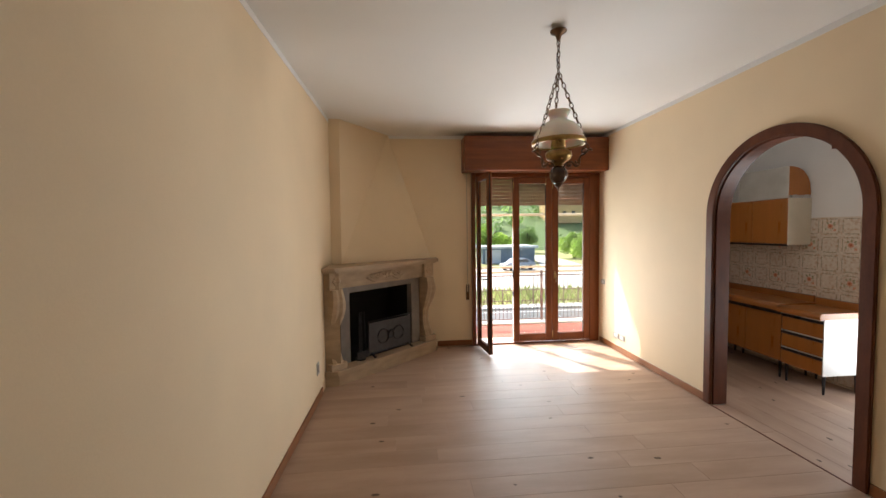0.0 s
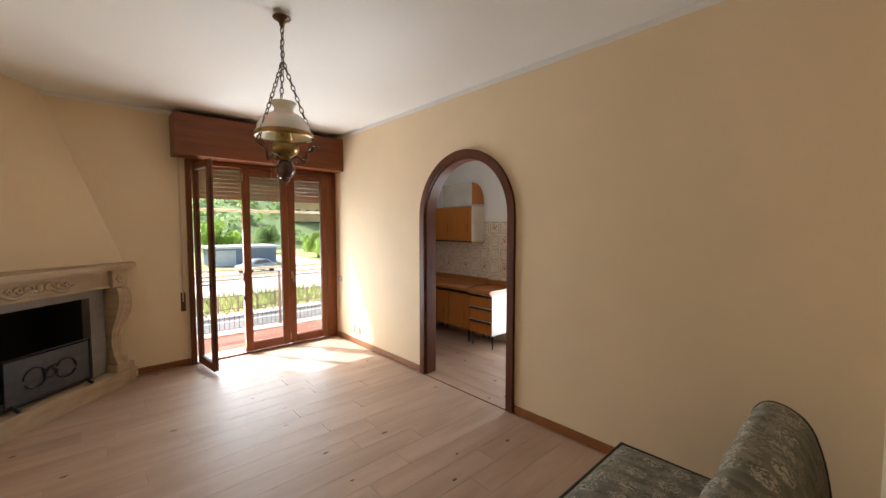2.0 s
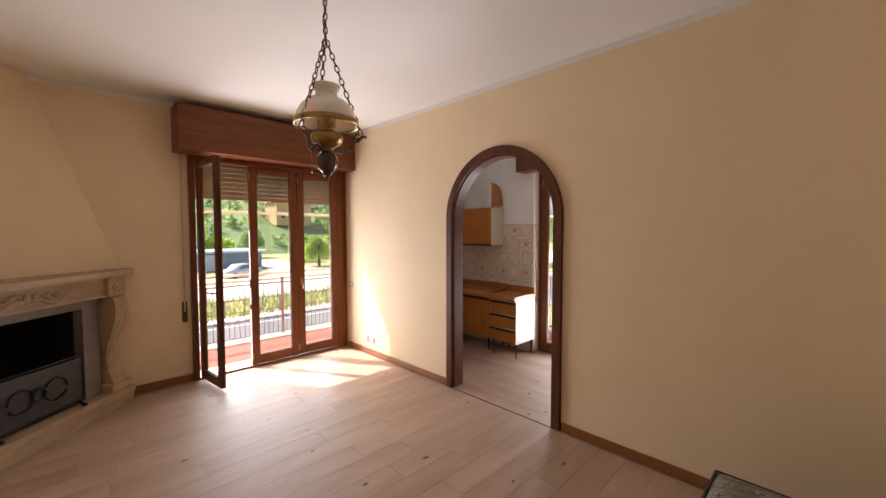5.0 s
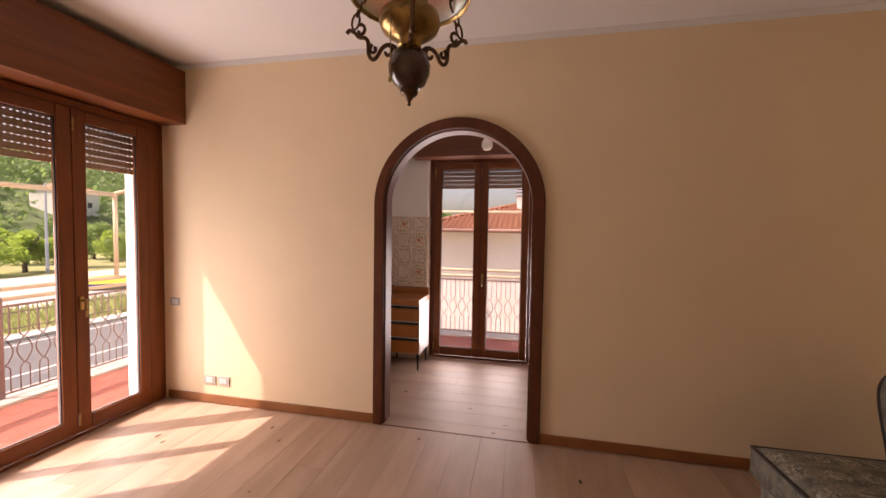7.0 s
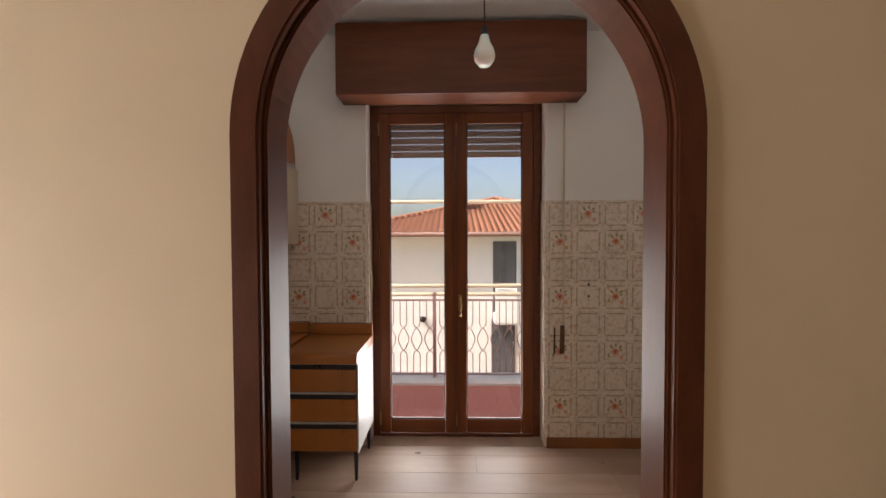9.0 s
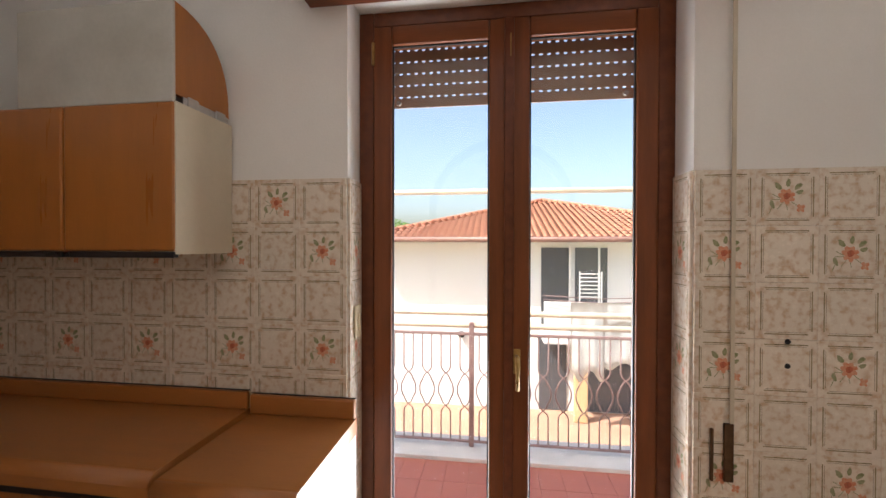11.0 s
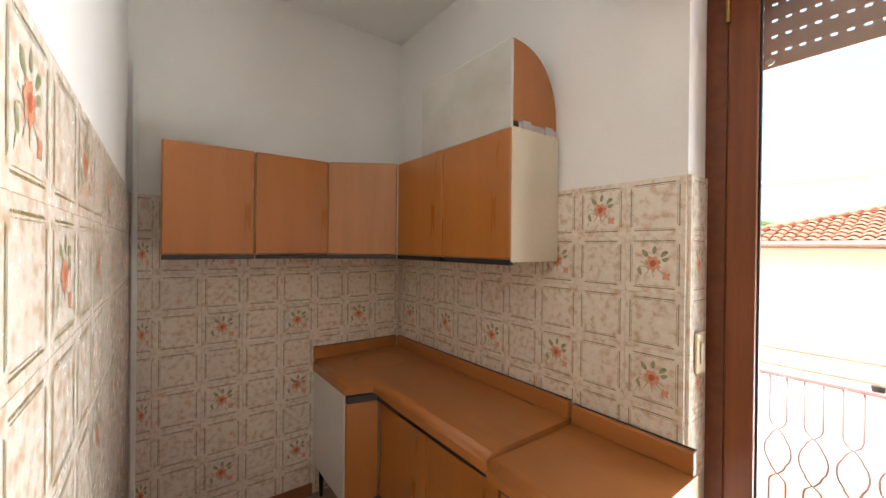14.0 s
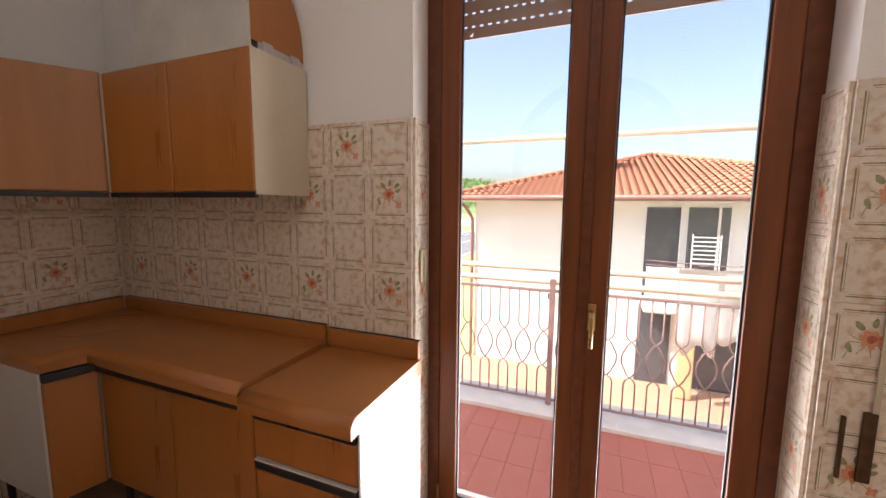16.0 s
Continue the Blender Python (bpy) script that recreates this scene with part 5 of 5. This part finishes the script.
def car(x, y, yaw, label):
    c = thing("car", label, "car", "parked cars", at=pose(x, y, GZ + 0.03, 0, 0, yaw))
    prof = [(-2.05, 0.28), (-2.08, 0.65), (-1.95, 0.85), (-1.15, 0.93), (-0.55, 1.38), (0.75, 1.42), (1.5, 1.0), (2.0, 0.92), (2.1, 0.6), (2.05, 0.28)]
    bm = prism(prof, -0.82, 0.82)
    bm.transform(Matrix(((1, 0, 0, 0), (0, 0, 1, 0), (0, 1, 0, 0), (0, 0, 0, 1))))
    bmesh.ops.recalc_face_normals(bm, faces=bm.faces)
    bmesh.ops.bevel(bm, geom=bm.edges[:], offset=0.06, segments=2, affect="EDGES")
    part("body", bm, CARPAINT, c, smooth=True)
    for s in (-1, 1):
        gl = prism([(-0.95, 0.96), (-0.5, 1.31), (0.68, 1.34), (1.2, 1.0)], 0.80, 0.835)
        gl.transform(Matrix(((1, 0, 0, 0), (0, 0, s, 0), (0, 1, 0, 0), (0, 0, 0, 1))))
        part("side_window", gl, DARKROOM, c)
        for wx in (-1.3, 1.3):
            part("wheel", lathe([(0.0, -0.1), (0.31, -0.1), (0.31, 0.1), (0.0, 0.1)], 20, pose(wx, s * 0.76, 0.30, 90, 0, 0)), TYRE, c)
    return c


car(22.5, 26.0, 5, "silver hatchback parked beyond the road")
car(13.0, 44.5, 20, "silver hatchback parked on the forecourt")
um_ = thing("market_awning", "yellow and blue cloth canopy on the forecourt", "canopy", at=pose(24, 34.5, GZ + 0.05))
part("cloth", lathe([(2.6, 0.5), (1.3, 0.75), (0.0, 0.9)], 12), YCLOTH, um_)
part("cloth", lathe([(2.62, 0.2), (2.62, 0.49)], 12, caps=False), BCLOTH, um_, "blue valance")
part("pole", lathe([(0.05, 0.0), (0.05, 0.8)], 8), PLASTIC, um_)
for px in (-4, 29, 62):
    lp = thing("utility_pole", "grey utility pole beyond the road", "pole", at=pose(px, 49.0, GZ))
    part("pole", lathe([(0.14, 0.0), (0.09, 9.0)], 10), SHED, lp)
    part("crossarm", box(-0.8, 0.8, -0.05, 0.05, 8.2, 8.3), SHED, lp)

# neighbouring house across the yard
nh = thing("neighbour_house", "white rendered house with a hipped terracotta roof", "house")
EZ = 1.52
part("wall", box(14.0, 24.0, -6.0, 6.2, GZ, EZ), RENDER, nh)
part("eaves", box(13.35, 24.6, -6.6, 6.8, EZ + 0.001, EZ + 0.10), RENDER, nh)
part("gutter", tube([(13.30, -6.65, EZ + 0.10), (13.30, 6.85, EZ + 0.10)], 0.075, 8), GUTTER, nh, "brown gutter", smooth=True)
part("downpipe", tube([(13.32, 6.55, EZ + 0.05), (13.6, 6.4, EZ - 0.15), (13.93, 6.28, EZ - 0.5), (13.93, 6.28, GZ + 0.05)], 0.05, 8), GUTTER, nh, "brown downpipe")
# the roof's west face in barrel-tile relief; the other faces plain
apex = Vector((18.6, 1.1, 3.22))
e0, e1 = Vector((13.34, 6.85, EZ + 0.12)), Vector((13.34, -4.6, EZ + 0.12))
rows_n, cols_n = 19, 60
bm = bmesh.new()
for r in range(rows_n):
    t0, t1 = r / rows_n, (r + 1.12) / rows_n
    for cidx in range(cols_n):
        s0, s1 = cidx / cols_n, (cidx + 1) / cols_n
        prev = None
        lim = 1.0
        yc = e0.y + (e1.y - e0.y) * (s0 + s1) / 2
        a_y, b_y = e0.lerp(apex, (t0 + t1) / 2).y, e1.lerp(apex, (t0 + t1) / 2).y
        if not b_y <= yc <= a_y:
            continue
        for k in range(6):
            u = k / 5
            y = e0.y + (e1.y - e0.y) * (s0 + (s1 - s0) * u)
            bulge = 0.055 * math.sin(u * math.pi)
            x_lo, z_lo = e0.x + (apex.x - e0.x) * t0, e0.z + (apex.z - e0.z) * t0 + 0.04
            x_hi, z_hi = e0.x + (apex.x - e0.x) * min(t1, 1), e0.z + (apex.z - e0.z) * min(t1, 1)
            cur = (bm.verts.new((x_lo, y, z_lo + bulge)), bm.verts.new((x_hi, y, z_hi + bulge)))
            if prev:
                bm.faces.new((prev[0], cur[0], cur[1], prev[1]))
            prev = cur
rt = part("roof_tiles", bm, ROOF, nh, "terracotta barrel tiles", smooth=True)
tagged(rt, kind="stuff")
bm = bmesh.new()
base = [bm.verts.new(v) for v in (e0, e1, (24.6, -6.6, EZ + 0.12), (24.6, 6.85, EZ + 0.12))]
top = [bm.verts.new(apex - Vector((0, 0, 0.03))), bm.verts.new((20.5, -1.0, 3.19))]
for fs in ((base[0], base[1], top[0]), (base[1], base[2], top[1], top[0]), (base[2], base[3], top[1]), (base[3], base[0], top[0], top[1])):
    bm.faces.new(fs)
part("roof", bm, ROOF, nh)
cap_a = bmesh.new()
for (p, q) in ((e0, apex), (apex, e1)):
    n_c = 30
    for i in range(n_c):
        tube([p.lerp(q, i / n_c) + Vector((0, 0, 0.06)), p.lerp(q, (i + 0.95) / n_c) + Vector((0, 0, 0.04))], 0.085, 7, bm=cap_a)
part("ridge_tiles", cap_a, ROOF, nh, "terracotta ridge tiles", smooth=True)
ch = part("chimney", box(16.3, 16.75, 2.45, 2.8, 2.2, 3.1), RENDER, nh, "white chimney")
cap_c = bmesh.new()
for i in range(5):
    add_box(cap_c, 16.25, 16.8, 2.40, 2.85, 3.12 + i * 0.14, 3.20 + i * 0.14)
part("chimney_cap", cap_c, SHED, ch, "grey louvred cap")
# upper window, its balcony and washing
# no room behind: each doorway is a panel coloured as its shade
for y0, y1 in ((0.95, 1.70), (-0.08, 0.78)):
    wdw = part("window", box(13.97, 14.05, y0, y1, -0.9, 1.40), DARKROOM, nh, "dark panel for the shaded room in the open balcony doorway")
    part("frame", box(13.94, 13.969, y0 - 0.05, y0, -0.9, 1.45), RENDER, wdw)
part("frame", box(13.93, 13.969, 0.12, 0.17, -0.9, 1.40), OFFWHITE, nh)
part("balcony", box(12.9, 13.99, -0.9, 1.75, -1.05, -0.88), RENDER, nh, "small white balcony slab")
part("parapet", box(12.88, 12.98, -0.9, 1.75, -1.0, 0.02), RENDER, nh, "white balcony parapet")
rb = bmesh.new()
for z in (0.10, 0.20):
    tube([(12.8, 1.8, z), (12.7, 0.5, z - 0.05), (12.8, -0.95, z)], 0.012, 6, bm=rb)
part("balcony_rail", rb, RAIL, nh)
# ground-floor openings likewise closed by panels in the colour of shade
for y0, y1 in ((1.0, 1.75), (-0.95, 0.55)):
    part("doorway", box(13.96, 14.05, y0, y1, GZ + 0.04, GZ + 2.1), DARKROOM, nh, "dark panel for the shade in the ground-floor doorway")
part("curtain", box(13.2, 13.3, 0.6, 0.95, GZ + 0.04, GZ + 2.15, 0.03), OCHRE, nh, "ochre curtain")
part("lamp", lathe([(0.0, 0), (0.08, 0.02), (0.1, 0.16), (0.0, 0.2)], 10, pose(13.9, 3.95, -1.2)), IRON, nh, "small wall lamp")


def cloth(y0, y1, z0, z1, x, seed, label):
    r2 = random.Random(seed)
    bm = bmesh.new()
    n = 14
    ph = r2.random() * 6
    rowsv = []
    for j in range(7):
        t = j / 6
        rowsv.append([bm.verts.new((x + 0.035 * math.sin(i * 0.9 + ph) * (0.3 + t), y0 + (y1 - y0) * i / n, z1 + (z0 - z1) * t * (1 + 0.08 * math.sin(i * 0.7 + ph)))) for i in range(n + 1)])
    for a, b in zip(rowsv, rowsv[1:]):
        for i in range(n):
            bm.faces.new((a[i], a[i + 1], b[i + 1], b[i]))
    g = bmesh.ops.solidify(bm, geom=bm.faces[:], thickness=0.01)
    ob = part("laundry", bm, LINEN, None, label, smooth=True)
    tagged(ob, category="laundry", group="laundry on the neighbour's balcony")


cloth(0.35, 1.15, -1.75, 0.06, 12.66, 1, "white sheet hanging over the neighbour's balcony rail")
cloth(-0.75, 0.35, -0.45, 0.08, 12.62, 2, "white cloth hanging over the neighbour's balcony rail")
cloth(-0.5, 0.55, -1.5, -0.35, 12.72, 3, "white sheet hanging over the neighbour's balcony rail")
rack = thing("drying_rack", "pale metal drying rack on the neighbour's balcony", "drying rack")
rk = bmesh.new()
for i in range(7):
    tube([(13.3, 0.25, 0.12 + i * 0.1), (13.3, 0.8, 0.12 + i * 0.1)], 0.014, 5, bm=rk)
for y in (0.25, 0.8):
    tube([(13.3, y, -0.88), (13.3, y, 0.78)], 0.016, 6, bm=rk)
part("rack", rk, OFFWHITE, rack)
tub = thing("tarpaulin_heap", "heap of white plastic sheet in the yard", "plastic sheet", at=pose(10.6, -0.3, GZ + 0.03))
bm = bmesh.new()
bmesh.ops.create_icosphere(bm, subdivisions=3, radius=0.7)
for v in bm.verts:
    v.co.z = max(0.0, v.co.z * 0.8 + 0.1 * noise.noise(v.co * 3))
    v.co.x *= 1 + 0.2 * noise.noise(v.co * 2)
part("sheet", bm, LINEN, tub, smooth=True)

# ---- pieces of floors and walls ----
PW = 0.19
rnd = random.Random(31)


def lay_planks(parent, x0, x1, y0, y1, along_x, seed):
    r3 = random.Random(seed)
    a0, a1, b0, b1 = (x0, x1, y0, y1) if along_x else (y0, y1, x0, x1)
    b = b0
    while b < b1 - 0.005:
        w = min(PW, b1 - b)
        a = a0
        first = r3.uniform(0.35, 1.5)
        while a < a1 - 0.001:
            ln = min(first if a == a0 else 1.55, a1 - a)
            if a1 - a - ln < 0.15:
                ln = a1 - a
            bm = bmesh.new()
            g = 0.0005
            add_box(bm, -ln / 2 + g, ln / 2 - g, -w / 2 + g, w / 2 - g, -0.0115, 0.0)
            topf = [f for f in bm.faces if f.normal.z > 0.9]
            bmesh.ops.bevel(bm, geom=[e for f in topf for e in f.edges], offset=0.0008, segments=1, affect="EDGES")
            if r3.random() < 0.55:
                kx, ky, kr = r3.uniform(-0.4, 0.4) * ln, r3.uniform(-0.3, 0.3) * w, r3.uniform(0.006, 0.016)
                vs = [bm.verts.new((kx + kr * 1.7 * math.cos(t) * r3.uniform(0.7, 1.2), ky + kr * math.sin(t) * r3.uniform(0.6, 1.1), 0.0006)) for t in (math.tau * q / 9 for q in range(9))]
                bm.faces.new(vs).material_index = 1
            c = (a + ln / 2, b + w / 2)
            ob = part("plank", bm, (OAK, KNOT), parent)
            ob.matrix_basis = pose(c[0], c[1], 0) if along_x else pose(c[1], c[0], 0, 0, 0, 90)
            a += ln
        b += w


floor_ob = bpy.data.objects["floor"]
lay_planks(floor_ob, XL + 0.001, XA - 0.021, YH, YW - 0.06, True, 1)
lay_planks(floor_ob, XK0 + 0.001, XK - 0.001, 0.9, YN - 0.001, False, 2)
lay_planks(floor_ob, XA - 0.005, XK0, ARC_Y - ARC_R + 0.023, ARC_Y + ARC_R - 0.023, False, 3)
structure(part("floor_strip", box(XK, XK + 0.128, KD0 + 0.001, KD1 - 0.001, -0.011, 0.001), OAK), "oak floor strip before the balcony door", "floor")

# wall tiles
TP, TTOP = 0.1905, 1.720


def tile_mesh(flower):
    h = TP / 2 - 0.0003
    bm = bmesh.new()
    add_box(bm, -h, h, -0.010, 0.0, -h, h)
    bmesh.ops.bevel(bm, geom=[e for f in bm.faces if f.normal.y < -0.9 for e in f.edges], offset=0.0007, segments=1, affect="EDGES")

    def flat(points, mi, y=-0.0104):
        f = bm.faces.new([bm.verts.new((x, y, z)) for x, z in points])
        f.normal_update()
        if f.normal.y > 0:
            f.normal_flip()
        f.material_index = mi

    i0, i1 = 0.0775, 0.0715
    for s in (-1, 1):
        for c, th, ln in ((i0, 0.0019, 0.066), (i1, 0.0007, 0.062)):
            flat([(s * c - th, -ln), (s * c + th, -ln), (s * c + th, ln), (s * c - th, ln)], 1)
            flat([(-ln, s * c - th), (ln, s * c - th), (ln, s * c + th), (-ln, s * c + th)], 1)
    if flower:
        r4 = random.Random(3)

        def blob(cx, cz, r, mi, k=11, y=-0.0106, sx=1.0, ang=0.0):
            pts = []
            for q in range(k):
                t = math.tau * q / k
                rr = r * r4.uniform(0.75, 1.15)
                px, pz = rr * sx * math.cos(t), rr * math.sin(t)
                pts.append((cx + px * math.cos(ang) - pz * math.sin(ang), cz + px * math.sin(ang) + pz * math.cos(ang)))
            flat(pts, mi, y)

        for q in range(7):
            t = math.tau * q / 7 + 0.3
            blob(-0.003 + 0.016 * math.cos(t), 0.002 + 0.016 * math.sin(t), 0.0085, 2, 8, -0.0106 - 0.00002 * q, 1.4, t)
        blob(-0.003, 0.002, 0.011, 4, 9, -0.0110)
        for q in range(4):
            t = math.tau * q / 4 + 0.6
            blob(0.040 + 0.008 * math.cos(t), -0.038 + 0.008 * math.sin(t), 0.0062, 2, 7, -0.0106 - 0.00002 * q, 1.3, t)
        for lx, lz, an, sx in ((-0.028, 0.036, 2.3, 2.0), (0.032, 0.034, 0.75, 1.9), (0.036, 0.016, 0.3, 1.7), (-0.046, -0.024, 1.9, 1.9), (0.002, 0.046, 1.5, 1.8)):
            blob(lx, lz, 0.0078, 3, 9, -0.0105, sx, an)
        for (xa, za), (xb, zb) in (((-0.022, -0.004), (-0.046, 0.010)), ((-0.020, -0.008), (-0.048, -0.008)), ((-0.014, -0.018), (-0.030, -0.040)), ((-0.004, -0.020), (0.000, -0.044)), ((0.012, -0.016), (0.032, -0.032)), ((-0.046, -0.030), (-0.056, -0.056))):
            d = Vector((xb - xa, zb - za)).normalized() * 0.0011
            flat([(xa - d.y, za + d.x), (xb - d.y, zb + d.x), (xb + d.y, zb - d.x), (xa + d.y, za - d.x)], 3, -0.01045)
    me = bpy.data.meshes.new("tile")
    bm.to_mesh(me)
    bm.free()
    for m in (TILE, TLINE, PETAL, LEAFP, PETAL_HEART):
        me.materials.append(m)
    return me


TILES = (tile_mesh(False), tile_mesh(True))


def lay_tiles(parent, start, direction, yaw, length, offset=0):
    """Rows of square tiles from TTOP down; start is the wall's line, direction the way along it."""
    cols = math.ceil(length / TP - 0.02)
    for r in range(11):
        z1 = TTOP - r * TP
        hgt = min(TP, z1)
        if hgt < 0.03:
            continue
        for c in range(cols):
            wdt = min(TP, length - c * TP)
            k = c + offset
            has = (r % 2 == 1 and k % 2 == 0) or (r == 0 and k % 2 == 1)
            ob = new("tile", TILES[1 if has else 0])
            ob.parent = parent
            pos = Vector(start) + Vector(direction) * (c * TP + wdt / 2)
            ob.matrix_basis = pose(pos.x, pos.y, z1 - hgt / 2, 0, 0, yaw) @ Matrix.Diagonal((wdt / TP, 1, hgt / TP, 1))


lay_tiles(wall_kitchen_east, (XK - 0.001, KD1), (0, 1), -90, YN - KD1 - 0.011)
lay_tiles(wall_kitchen_east, (XK - 0.001, KD0), (0, -1), -90, KD0 - 0.91)
lay_tiles(wall_kitchen_north, (XK - 0.012, YN - 0.001), (-1, 0), 0, XK - XK0 - 0.024, 1)
lay_tiles(wall_kitchen_west, (XK0 + 0.001, ARC_Y + ARC_R + 0.028), (0, 1), 90, YN - ARC_Y - ARC_R - 0.040, 1)
lay_tiles(wall_kitchen_west, (XK0 + 0.001, ARC_Y - ARC_R - 0.028), (0, -1), 90, 1.4, 1)
for ys, yaw, st in ((KD1 - 0.001, 0, (XK, KD1 - 0.001)), (KD0 + 0.001, 180, (XK, KD0 + 0.001))):
    lay_tiles(wall_kitchen_east, st, (1, 0), yaw, 0.128)
# balcony paving
tb = box(-0.1493, 0.1493, -0.0743, 0.0743, -0.012, 0.0, 0.002)
tm = bpy.data.meshes.new("paver")
tb.to_mesh(tm)
tb.free()
tm.materials.append(TERRACOTTA)
slab = bpy.data.objects["balcony_slab"]
part("bedding", prism([(-3.0, YW + 0.286), (4.741, YW + 0.286), (4.741, -1.0), (5.58, -1.0), (5.58, 6.84), (-3.0, 6.84)], -0.0445, -0.037), TERRACOTTA, slab)
for i in range(3):
    for j in range(44):
        ob = new("paver", tm)
        ob.parent = slab
        ob.location = (4.90 + i * 0.30, 0.6 + j * 0.15, -0.032)
for i in range(18):
    for j in range(6):
        ob = new("paver", tm)
        ob.parent = slab
        ob.location = (-0.6 + i * 0.30 + (0.15 if j % 2 else 0), 6.08 + j * 0.15, -0.032)
